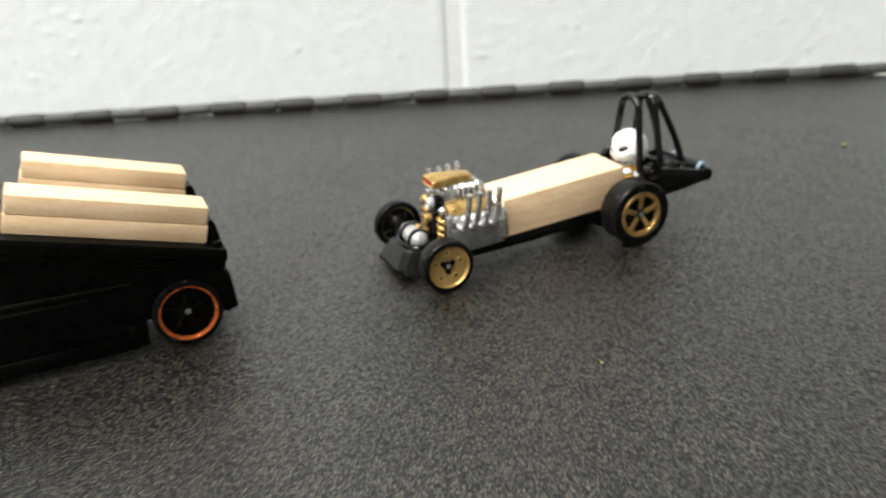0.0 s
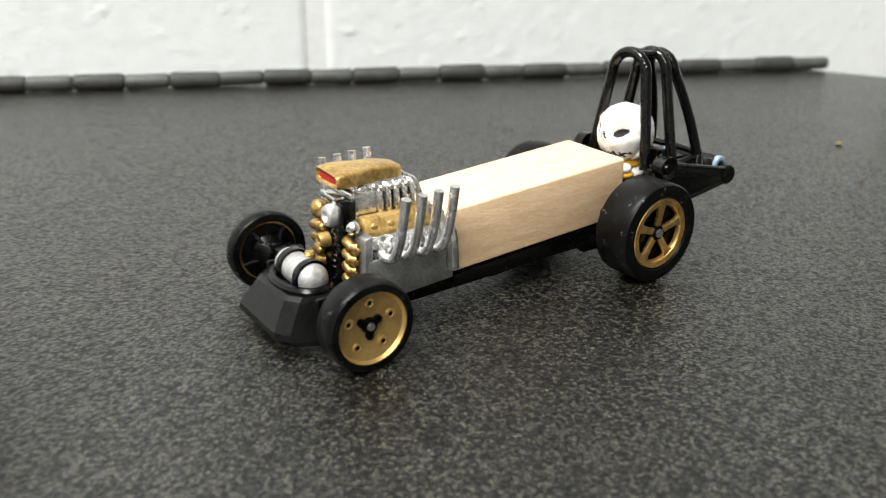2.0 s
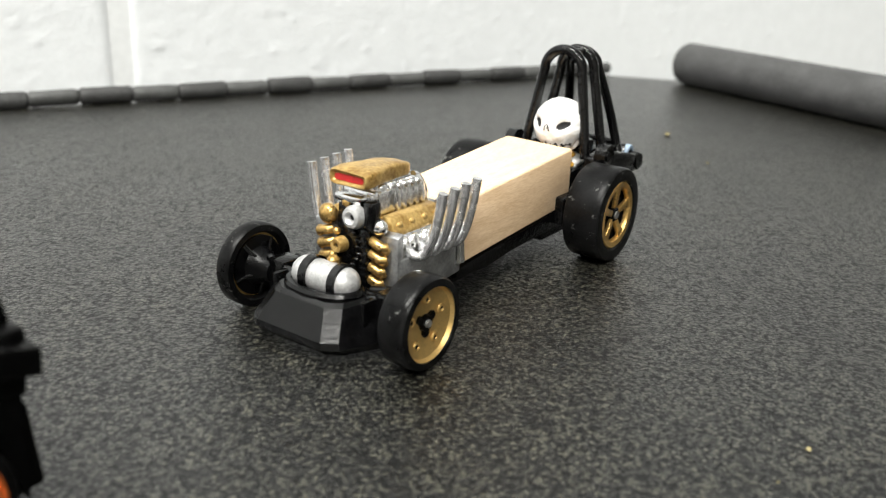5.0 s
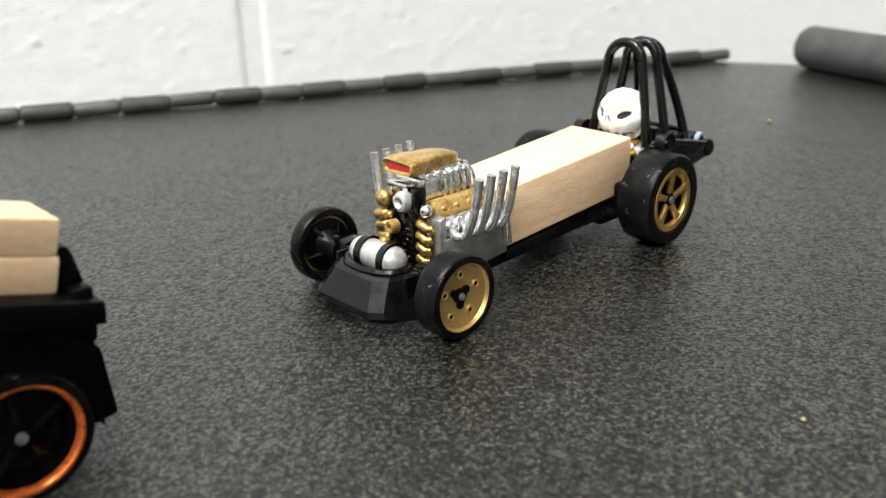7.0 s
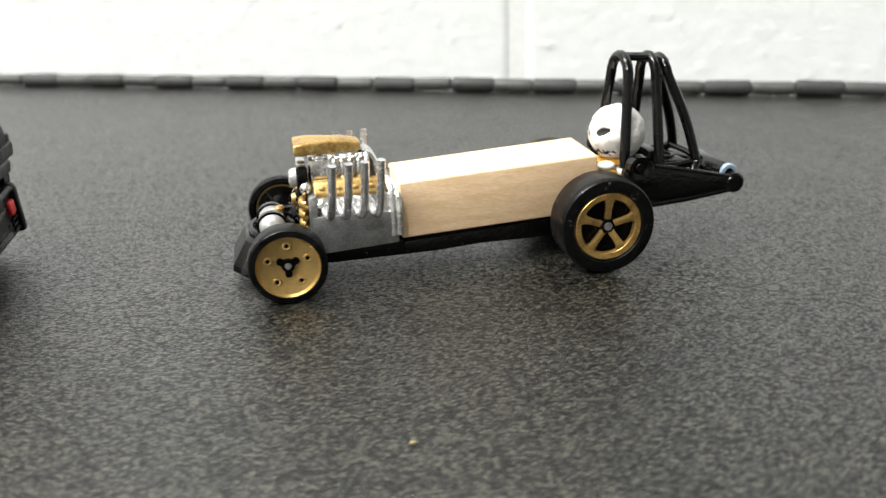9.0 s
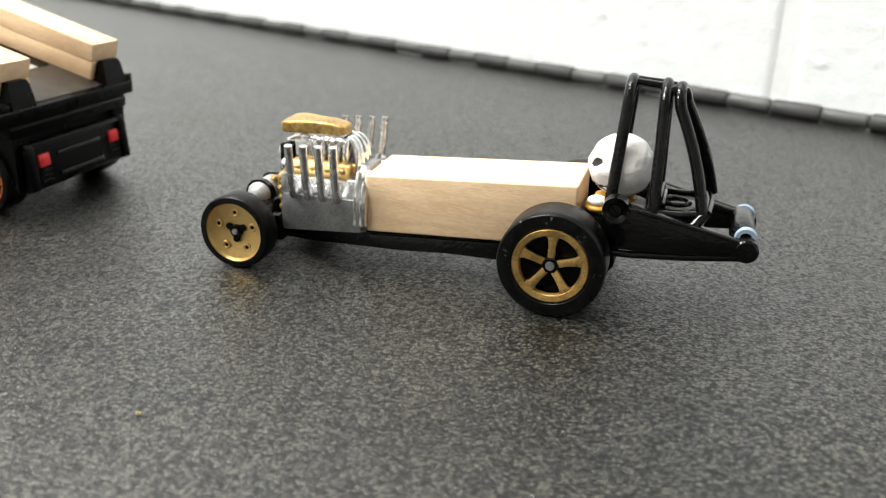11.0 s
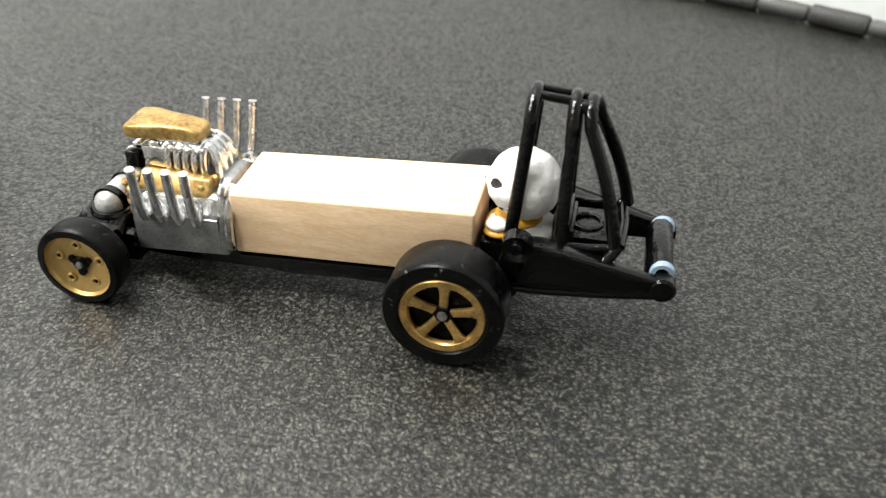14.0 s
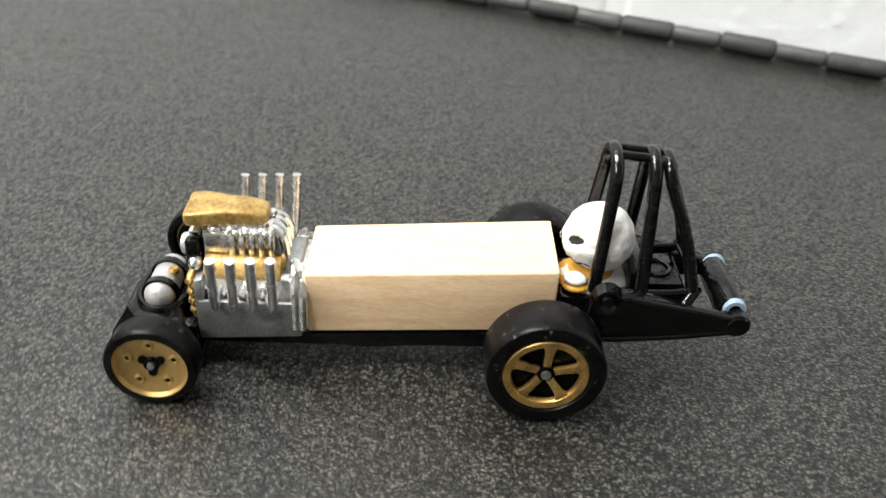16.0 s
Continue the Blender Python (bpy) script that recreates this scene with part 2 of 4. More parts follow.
def thing(name, label, category, at, group="", turn=0.0):
    ob = new(name)
    ob.empty_display_size = 0.01
    ob.matrix_world = pose(at[0] * MM, at[1] * MM, at[2] * MM, 0, 0, turn)
    return tagged(ob, label, category, group)


def soften(bm, width, segments=2, angle=25):
    edges = [e for e in bm.edges if len(e.link_faces) == 2 and e.calc_face_angle(0) > radians(angle)]
    if width > 0 and edges:
        bmesh.ops.bevel(bm, geom=edges, offset=width, segments=segments, affect="EDGES", profile=0.5, clamp_overlap=True)
    return bm


def prism(points, y0, y1, bevel=0.0, bm=None, plane="xz"):
    """An outline extruded: in xz from y0 to y1, in xy from z0 to z1, or in yz from x0 to x1."""
    own = bmesh.new()
    put = {"xz": lambda a, b, c: (a, c, b), "xy": lambda a, b, c: (a, b, c), "yz": lambda a, b, c: (c, a, b)}[plane]
    low = [own.verts.new(put(a, b, y0)) for a, b in points]
    high = [own.verts.new(put(a, b, y1)) for a, b in points]
    own.faces.new(low)
    own.faces.new(high[::-1])
    for i in range(len(points)):
        j = (i + 1) % len(points)
        own.faces.new((low[i], low[j], high[j], high[i]))
    bmesh.ops.recalc_face_normals(own, faces=own.faces)
    soften(own, bevel)
    return own if bm is None else merge(bm, own)


def merge(bm, other):
    me = bpy.data.meshes.new("tmp")
    other.to_mesh(me)
    other.free()
    bm.from_mesh(me)
    bpy.data.meshes.remove(me)
    return bm


def box(x0, x1, y0, y1, z0, z1, bevel=0.2, bm=None):
    return prism([(x0, z0), (x1, z0), (x1, z1), (x0, z1)], y0, y1, bevel, bm)


def loft(rings, bm=None, caps=True):
    """Skins rings of equally many points."""
    bm = bm or bmesh.new()
    rows = [[bm.verts.new(p) for p in ring] for ring in rings]
    n = len(rows[0])
    for a, b in zip(rows, rows[1:]):
        for i in range(n):
            bm.faces.new((a[i], a[(i + 1) % n], b[(i + 1) % n], b[i]))
    if caps:
        bm.faces.new(rows[0][::-1])
        bm.faces.new(rows[-1])
    return bm


def lathe(profile, at=(0, 0, 0), n=48, bm=None, axis="y", close=True):
    """Turns (radius, along) points round an axis through at."""
    bm = bm or bmesh.new()
    rings = []
    for r, s in profile:
        ring = []
        for i in range(n):
            a = 2 * math.pi * i / n
            c, d = r * math.cos(a), r * math.sin(a)
            p = {"y": (c, s, d), "x": (s, c, d), "z": (c, d, s)}[axis]
            ring.append(bm.verts.new((p[0] + at[0], p[1] + at[1], p[2] + at[2])))
        rings.append(ring)
    pairs = list(zip(rings, rings[1:])) + ([(rings[-1], rings[0])] if close else [])
    for a, b in pairs:
        for i in range(n):
            bm.faces.new((a[i], a[(i + 1) % n], b[(i + 1) % n], b[i]))
    if not close:
        bm.faces.new(rings[0])
        bm.faces.new(rings[-1][::-1])
    return bm


def rod(a, b, r, n=14, bm=None, r2=None, bevel=0.0):
    a, b = Vector(a), Vector(b)
    return tube([a, b], r, n, bm, r2)


def tube(points, r, n=12, bm=None, r_end=None):
    """A round bar along a line of points."""
    pts = [Vector(p) for p in points]
    bm = bm or bmesh.new()
    rows, side = [], None
    for i, p in enumerate(pts):
        d = (pts[min(i + 1, len(pts) - 1)] - pts[max(i - 1, 0)]).normalized()
        if side is None:
            side = d.orthogonal().normalized()
        side = (side - d * side.dot(d)).normalized()
        up = d.cross(side)
        rad = r if r_end is None else r + (r_end - r) * i / max(1, len(pts) - 1)
        rows.append([p + rad * (math.cos(2 * math.pi * k / n) * side + math.sin(2 * math.pi * k / n) * up) for k in range(n)])
    return loft(rows, bm)


def smooth_line(points, steps=6):
    """Catmull-Rom through the points."""
    p = [Vector(q) for q in points]
    p = [p[0] * 2 - p[1], *p, p[-1] * 2 - p[-2]]
    out = []
    for i in range(1, len(p) - 2):
        for s in range(steps):
            t = s / steps
            out.append(0.5 * ((2 * p[i]) + (p[i + 1] - p[i - 1]) * t + (2 * p[i - 1] - 5 * p[i] + 4 * p[i + 1] - p[i + 2]) * t * t
                              + (3 * p[i] - p[i - 1] - 3 * p[i + 1] + p[i + 2]) * t ** 3))
    return out + [p[-2]]


def ball(at, rx, ry, rz, bm=None, u=20, v=14):
    bm = bm or bmesh.new()
    m = Matrix.Translation(at) @ Matrix.Diagonal((rx, ry, rz, 1))
    bmesh.ops.create_uvsphere(bm, u_segments=u, v_segments=v, radius=1, matrix=m)
    return bm


def ring(at, big, small, axis="x", n=28, k=10, bm=None):
    prof = [(big + small * math.cos(2 * math.pi * i / k), small * math.sin(2 * math.pi * i / k)) for i in range(k)]
    return lathe(prof, at, n, bm, axis)


# ---- the room ----
def slab(name, x0, x1, y0, y1, z0, z1, mat, label):
    """A plain piece of the room, in metres along the wall's axes."""
    ob = part(name, box(x0 * 1e3, x1 * 1e3, y0 * 1e3, y1 * 1e3, z0 * 1e3, z1 * 1e3, 0), mat)
    ob.matrix_world = WALL
    return tagged(ob, label, name.split("_")[0], kind="structure")


slab("floor", -2.2, 2.2, -3.2, 0.2, -0.85, -0.75, FLOOR_TILE, "plain grey vinyl floor of the room")
slab("ceiling", -2.2, 2.2, -3.2, 0.2, 1.85, 1.95, CEILING_PAINT, "plain white painted ceiling of the room")
slab("wall_south", -2.2, 2.2, -3.2, -3.1, -0.75, 1.85, ROOM_PAINT, "plain grey painted wall of the room")
slab("wall_west", -2.2, -2.1, -3.1, 0.0, -0.75, 1.85, ROOM_PAINT, "plain grey painted wall of the room")
slab("wall_east", 2.1, 2.2, -3.1, 0.0, -0.75, 1.85, ROOM_PAINT, "plain grey painted wall of the room")
wall = slab("wall_north", -2.2, 2.2, 0.0007, 0.2, -0.75, 1.85, MORTAR, "white painted concrete block wall with a shallow mortar joint")


def relief_block(x0, x1, z0, z1, step):
    """A rough-cast block face with pits and lumps, its edges rolling off into the joints (millimetres)."""
    nx, nz = int((x1 - x0) / step), int((z1 - z0) / step)
    bm = bmesh.new()
    rows = []
    for j in range(nz + 1):
        row = []
        for i in range(nx + 1):
            x, z = x0 + (x1 - x0) * i / nx, z0 + (z1 - z0) * j / nz
            q = Vector((x, 0, z))
            h = 0.05 * noise.noise(q / 9.0) + 0.05 * noise.noise(q / 2.6 + Vector((7, 3, 1)))
            pit = noise.noise(q / 3.2 + Vector((31, 5, 9)))
            h -= max(0.0, pit - 0.42) * 0.55
            h += max(0.0, noise.noise(q / 2.4 + Vector((3, 51, 2))) - 0.42) * 1.2
            edge = min(x - x0, x1 - x, z - z0, z1 - z)
            roll = 0.65 * max(0.0, 1 - edge / 2.4) ** 2
            row.append(bm.verts.new((x, -h * min(1.0, edge / 4 + 0.2) + roll, z)))
        rows.append(row)
    for a, b in zip(rows, rows[1:]):
        for i in range(nx):
            bm.faces.new((a[i], a[i + 1], b[i + 1], b[i]))
    return bm


# ---- bench, mat, edging ----
bench = thing("bench", "grey laminate workbench under the black mat", "bench", (0, 0, 0))
U = Vector((0.9167, -0.3996))
N = Vector((0.3996, 0.9167))
BASE = Vector((38.4, 147.3))  # a point on the mat's far edge
R_AXIS = Vector((0.3996, 0.9167))  # the mat's short edge and the foam roll on it


def along(s, n=0.0):
    p = BASE + U * s + N * n
    return p.x, p.y


def mat_outline(inset=0.0):
    """The mat from above: straight far edge, rounded corner, short edge beside the foam roll."""
    a, c, b = (Vector(along(p - inset, q - inset)) for p, q in ((143, 0.3), (152.5, -9.0), (170, -25)))
    out = [along(-520, 0.3 - inset)]
    for i in range(9):
        t = i / 8
        p = a * (1 - t) ** 2 + c * 2 * t * (1 - t) + b * t * t
        out.append((p.x, p.y))
    p = b - N * 480
    out += [(p.x, p.y), (p.x - 640, p.y + 60)]
    return out


part("bench_top", prism(mat_outline(3), -32, -4, 1.0, plane="xy"), LAMINATE, bench)
for k, (lx, ly) in enumerate(((-380, 240), (130, 40), (-480, -330), (50, -380))):
    part("leg", box(lx - 20, lx + 20, ly - 20, ly + 20, -750, -32, 1.5), LAMINATE, bench)
rubber_mat = thing("play_mat", "black pebbled vinyl mat with a dark segmented edging", "mat", (0, 0, 0))
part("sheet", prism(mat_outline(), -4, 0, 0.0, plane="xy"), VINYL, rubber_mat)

SEG = 12.83


def edging_segment(length, r, lump):
    """A short cord-like segment with rounded ends, lying along x."""
    bm = bmesh.new()
    rings, n = [], 14
    h = length / 2
    for x, k in ((-h, 0.62), (-h + 0.35, 0.9), (-h + 0.9, 1.0), (-h / 3, 1.0 + lump), (h / 3, 1.0 - lump * 0.4), (h - 0.9, 1.0), (h - 0.35, 0.9), (h, 0.62)):
        rings.append([(x, r * k * math.cos(2 * math.pi * i / n), r * 0.94 * k * math.sin(2 * math.pi * i / n)) for i in range(n)])
    return loft(rings, bm)


rnd = random.Random(4)
kinds = []
for i in range(6):
    big = i % 2 == 0
    ob = part("edging_segment", edging_segment(13.7 if big else 12.3, 2.35 if big else 2.1, rnd.uniform(-0.03, 0.05)), EDGE if big else EDGE_PALE, rubber_mat)
    kinds.append(ob)
for k in range(46):
    pair_at = 131.7 - 2 * SEG * (k // 2)
    s = pair_at if k % 2 == 0 else pair_at + 12.75
    m = kinds[(k % 2) + 2 * rnd.randrange(3)]
    ob = m if m.get("used") is None else new("edging_segment", m.data)
    m["used"] = 1
    ob.parent = rubber_mat
    x, y = along(s, -1.7 + rnd.uniform(-0.2, 0.2))
    ob.matrix_local = pose(x * MM, y * MM, (2.1 + rnd.uniform(-0.1, 0.12)) * MM, rnd.uniform(0, 360), rnd.uniform(-1, 1), -23.56 + rnd.uniform(-1.2, 1.2))
for m in kinds:
    del m["used"]

# the foam roll on the mat's short edge
roll_a = Vector((177.5, 58.0))
foam_roll = thing("foam_roll", "charcoal grey foam roll lying along the mat's edge", "roll", (roll_a.x, roll_a.y, 0), turn=math.degrees(math.atan2(-R_AXIS.y, -R_AXIS.x)))
RR = 6.9
part("end_face", lathe([(0.6, 0.9), (RR - 1.5, 0.9), (RR - 1.5, 0.4), (RR - 2.6, 0.2), (1.4, 0.5), (0.6, 0.6)], (0, 0, RR), 48, axis="x"), EDGE, foam_roll, "dark open end of the roll")
part("core_sleeve", lathe([(2.6, 0), (2.6, 250), (RR - 1.2, 250), (RR, 248.5), (RR, 1.6), (RR - 0.5, 0.5), (RR - 1.4, 0)], (0, 0, RR), 56, axis="x"), FOAM, foam_roll)

# crumbs on the mat
for k, (cx, cy, sz) in enumerate(((-35.6, -38.5, 0.36), (91.5, 28.3, 0.85), (70.6, 10.3, 0.4), (-43.0, -37.7, 0.16))):
    bm = ball((0, 0, sz * 0.35), sz, sz * 0.7, sz * 0.42, u=10, v=7)
    for v in bm.verts:
        v.co += Vector([rnd.uniform(-0.15, 0.15) * sz for _ in range(3)])
    low = min(v.co.z for v in bm.verts)
    for v in bm.verts:
        v.co.z -= low
    ob = part("crumb", bm, CRUMB)
    ob.location = (cx * MM, cy * MM, 0)
    tagged(ob, "tiny pale yellow crumb lying on the black mat", "crumb", "crumbs on the mat")

# ---- the toy dragster ----
YC = 14.3
drag = thing("toy_dragster", "black toy dragster with a wooden block body and gold wheels", "toy car", (0, YC, 0))
RAKE[:] = [0.45, 0.15, 0.009]  # the car stands nose up on its small front wheels
# y below is measured from the car's middle line; the near side is negative


def chassis():
    top = [(-47, 4.2), (-29, 4.2), (2, 6.4), (7, 7.5)]
    low = [(7, 4.2), (5, 1.6), (-4.5, 1.5), (-5.5, 2.5), (-17, 2.3), (-24, 1.7), (-39, 1.2), (-47, 1.4)]
    bm = prism(top + low, -4.6, 4.6, 0.35)
    for s in (-1, 1):
        prism([(-29, 4.1), (0, 6.2), (0, 3.6), (-7, 3.3), (-15, 3.0), (-22, 2.3), (-29, 2.7)], s * 4.6, s * 5.6, 0.25, bm)
    rod((-0.3, -10, 7.0), (-0.3, 10, 7.0), 1.3, bm=bm)
    rod((-46, -12, 5.3), (-46, 12, 5.3), 1.0, bm=bm)
    box(-3, 4, -7, 7, 4.2, 8.5, 0.4, bm)
    return bm


part("chassis", chassis(), CHASSIS_BLACK, drag, "gloss black cast chassis rails")


def wooden_body():
    bm = prism([(-29.3, 4.6), (1.3, 6.55), (1.3, 15.35), (-29.5, 13.2)], -5.65, 5.65, 0.0)
    for v in bm.verts:
        # the far side stands a little higher at the front and wider at the rear
        rear = (v.co.x + 29.3) / 31
        if v.co.y > 0:
            v.co.z += 0.35 * (1 - rear) + 0.2 * rear
            v.co.y += 0.8 * rear - 0.45 * (1 - rear)
        else:
            v.co.y += 0.25 * rear - 0.15
    soften(bm, 0.32, 3)
    return bm


part("wooden_body", wooden_body(), WOOD, drag, "pale bare wood block with rounded edges")


def nose():
    def ringz(front, half_f, back, half_b, z):
        return [(back, half_b, z), (front + 1.2, half_f + 0.9, z), (front, half_f - 0.8, z), (front, -half_f + 0.8, z), (front + 1.2, -half_f - 0.9, z), (back, -half_b, z)]
    rings = [ringz(-53.2, 5.6, -46.5, 9.2, 0.6), ringz(-54.3, 6.0, -46.5, 9.4, 1.6), ringz(-54.2, 5.8, -46.4, 8.9, 2.4), ringz(-52.2, 4.6, -46.2, 6.6, 5.6), ringz(-51.6, 4.2, -46, 6.0, 6.0)]
    bm = loft(rings)
    soften(bm, 0.3, 2, 20)
    return bm


nose_ob = part("nose", nose(), NOSE_BLACK, drag, "gloss black wedge nose", 20)
bm = bmesh.new()
prof = [(math.cos(2 * math.pi * i / 28) * 4.9, math.sin(2 * math.pi * i / 28)) for i in range(28)]
rim_line = [(-48.2 + 3.0 * b, a, 6.15) for a, b in prof]
tube([Vector(p) for p in rim_line] + [Vector(rim_line[0])], 0.62, 8, bm)
part("nose_rim", bm, NOSE_BLACK, nose_ob)
part("axle_beam", box(-46.5, -42.5, -7.2, 7.2, 1.5, 4.2, 0.4), BLACK, drag)
for s in (-1, 1):
    part("axle_knuckle", box(-47.6, -44.4, s * 8.6 - 1.5, s * 8.6 + 1.5, 2.2, 7.0, 0.4), BLACK, drag)
    part("steering_rod", rod((-45.5, s * 5, 6.0), (-44.2, s * 8.4, 6.4), 0.6), SATIN, drag)
    part("track_rod", rod((-47.2, s * 6, 5.8), (-46.8, s * 10.5, 6.6), 0.55), BLACK, drag)
    part("nose_flange", box(-49.5, -46.5, s * 6.9 - 0.4, s * 6.9 + 0.4, 2.0, 6.3, 0.25), NOSE_BLACK, drag)
    part("axle_bracket", box(-46.0, -42.8, s * 6.2 - 0.9, s * 6.2 + 0.9, 4.0, 5.6, 0.3), BLACK, drag)


def tank():
    prof, r, h = [], 1.95, 4.7
    for i in range(9):
        a = math.pi / 2 * i / 8
        prof.append((max(0.02, r * math.sin(a)), -h + 1.7 * (1 - math.cos(a))))
    prof += [(r2, -s) for r2, s in prof[::-1]]
    bm = lathe(prof, (-48.1, -0.2, 7.2), 24, close=False)
    return bm


tank_ob = part("fuel_tank", tank(), SILVER_PAINT, drag, "silver painted capsule tank")
for s in (-2.6, 1.9):
    part("tank_strap", lathe([(1.95, -0.5), (2.3, -0.5), (2.3, 0.5), (1.95, 0.5)], (-48.1, -0.2 + s, 7.2), 24), BLACK, tank_ob, "black tank strap")
part("filler_cap", lathe([(0.7, 0), (0.75, 0.5), (0.5, 0.8)], (-46.9, -0.3, 8.7), 12, axis="z", close=False), GOLD_PAINT, tank_ob, "gold filler cap")

# --- engine ---
bm = box(-42.6, -29.8, -4.6, 4.6, 3.6, 11.4, 0.3)
prism([(-4.6, 10.8), (4.6, 10.8), (2.6, 13.4), (-2.6, 13.4)], -42.2, -30.2, 0.25, bm, "yz")
engine = part("engine_block", bm, ZAMAC, drag, "grey cast engine block")


def pulley(x, y, z, r):
    return lathe([(0.15, -0.7), (r * 0.35, -0.8), (r * 0.42, -0.2), (r * 0.72, -0.25), (r * 0.95, -0.75), (r, -0.3), (r, 0.5), (0.15, 0.5)], (x, y, z), 24, axis="x")


for s in (-1, 1):
    # header plate with its upturned front flange
    bm = prism([(-42.4, 3.4), (-29.9, 4.45), (-29.9, 9.4), (-42.4, 9.2)], s * 5.0, s * 6.7, 0.2)
    prism([(-42.7, 3.5), (-41.6, 3.6), (-41.6, 12.4), (-42.7, 12.0)], s * 3.9, s * 6.6, 0.2, bm)
    header = part("header_plate", bm, ZAMAC, drag, "dull grey cast header plate")
    bm = prism([(s * 4.2, 8.6), (s * 6.55, 8.6), (s * 6.3, 9.6), (s * 5.4, 11.9), (s * 4.0, 12.2)], -42.1, -30.4, 0.25, plane="yz")
    part("cylinder_head", bm, CHROME, drag, "bright chrome cylinder head")
    for k, (px, pz) in enumerate(((-30.9, 13.4), (-30.0, 12.8))):
        line = smooth_line([(px, s * 3.2, pz), (px + 0.2, s * 5.0, pz - 0.9), (px + 0.3, s * 6.2, 9.6), (px + 0.35, s * 6.5, 5.6)], 5)
        part("head_end_rib", tube(line, 0.62, 8), CHROME, drag, "bright chrome rib at the engine's rear")
    # head with bright ports between the pipes
    bm = bmesh.new()
    for k in range(4):
        x = -39.9 + 2.25 * k
        ball((x - 1.0, s * 5.9, 10.0), 1.15, 0.75, 1.7, bm, 16, 12)
    for v in bm.verts:
        v.co += Vector((0, s, 0.4)) * 0.3 * noise.noise(v.co * 1.1)
    part("exhaust_port", bm, CHROME, header, "bright chrome exhaust port")
    bm = prism([(s * 3.4, 12.0), (s * 5.3, 11.3), (s * 5.6, 12.2), (s * 4.4, 13.8), (s * 3.2, 14.0)], -41.8, -32.4, 0.35, plane="yz")
    cover = part("valve_cover", bm, GOLD_PAINT, drag, "gold painted valve cover")
    for k in range(4):
        part("cover_bolt", ball((-40.6 + 2.4 * k, s * 5.1, 12.95), 0.5, 0.3, 0.4, None, 10, 6), GOLD_PAINT, cover)
    for k in range(4):
        x = -39.8 + 2.29 * k
        line = smooth_line([(x - 0.9, s * 5.8, 10.6), (x - 0.5, s * 6.9, 9.5), (x, s * 8.2, 9.7), (x + 0.2, s * 9.2, 11.8), (x + 0.35, s * 9.9, 15.0), (x + 0.45, s * 10.35, 17.6 + 0.16 * k)], 5)
        bm = tube(line, 0.61, 12)
        pipe = part("exhaust_pipe", bm, PIPE, drag, "worn chrome upswept exhaust pipe")
    # stacked gold runners on the front of each head
    for k in range(4):
        z, y = 6.2 + 1.55 * k, s * (3.6 + 0.22 * k)
        bm = tube([(-43.2, y - s * 0.95, z + 0.35), (-43.5, y - s * 0.8, z + 0.3), (-43.6, y + s * 0.7, z - 0.1), (-43.1, y + s * 1.0, z - 0.15)], 0.62, 10)
        ball((-43.2, y + s * 0.95, z - 0.55), 0.55, 0.5, 0.5, bm, 10, 7)
        part("front_runner", bm, GOLD_CHROME, drag, "lumpy gold painted front runner")
    ball_bm = ball((-42.9, s * 3.9, 12.9), 0.9, 1.2, 1.0, None, 14, 9)
    part("runner_cap", ball_bm, CHROME, drag)

part("bell_housing", box(-30.7, -29.3, -4.7, 4.7, 5.0, 12.6, 0.3), CHROME, drag, "bright chrome bell housing")
# blower with upright ribs, and its manifold
bm = box(-42.2, -33.4, -2.5, 2.5, 13.0, 16.6, 0.3)
blower = part("blower", bm, CHROME, drag, "bright chrome supercharger case")
for s in (-1, 1):
    part("side_plate", box(-42.0, -38.9, s * 2.75 - 0.35, s * 2.75 + 0.35, 13.2, 16.7, 0.25), CHROME, blower)
    for k in range(4):
        part("bolt_head", ball((-38.0 + 1.2 * k, s * 2.7, 16.75), 0.62, 0.55, 0.45, None, 10, 7), CHROME, blower)
    for k in range(2, 7):
        x = -40.9 + 1.2 * k
        part("rib", tube(smooth_line([(x, s * 2.6, 12.9), (x, s * 3.05, 14.4), (x, s * 2.85, 16.2), (x, s * 2.0, 17.0)], 4), 0.42, 8), CHROME, blower)
    bm = prism([(s * 2.4, 12.2), (s * 3.7, 12.2), (s * 3.3, 13.6), (s * 2.4, 13.9)], -41.8, -32, 0.25, plane="yz")
    part("manifold_ledge", bm, GOLD_CHROME, blower, "gold painted manifold ledge")
bm = bmesh.new()
for y in (-1.6, -0.5, 0.6, 1.7):
    tube(smooth_line([(-33.8, y, 17.1), (-33.0, y * 1.1, 16.7), (-32.3, y * 1.3, 15.2), (-32.0, y * 1.5, 12.6)], 5), 0.55, 8, bm)
part("fuel_line", bm, CHROME, blower, "bright chrome fuel lines")


def oval(x, w, z0, z1, n=28, square=0.42):
    """A rounded box section at x."""
    out = []
    for i in range(n):
        a = 2 * math.pi * (i + 0.5) / n
        c, d = math.cos(a), math.sin(a)
        out.append((x, w * math.copysign(abs(c) ** square, c), (z0 + z1) / 2 + (z1 - z0) / 2 * math.copysign(abs(d) ** square, d)))
    return out


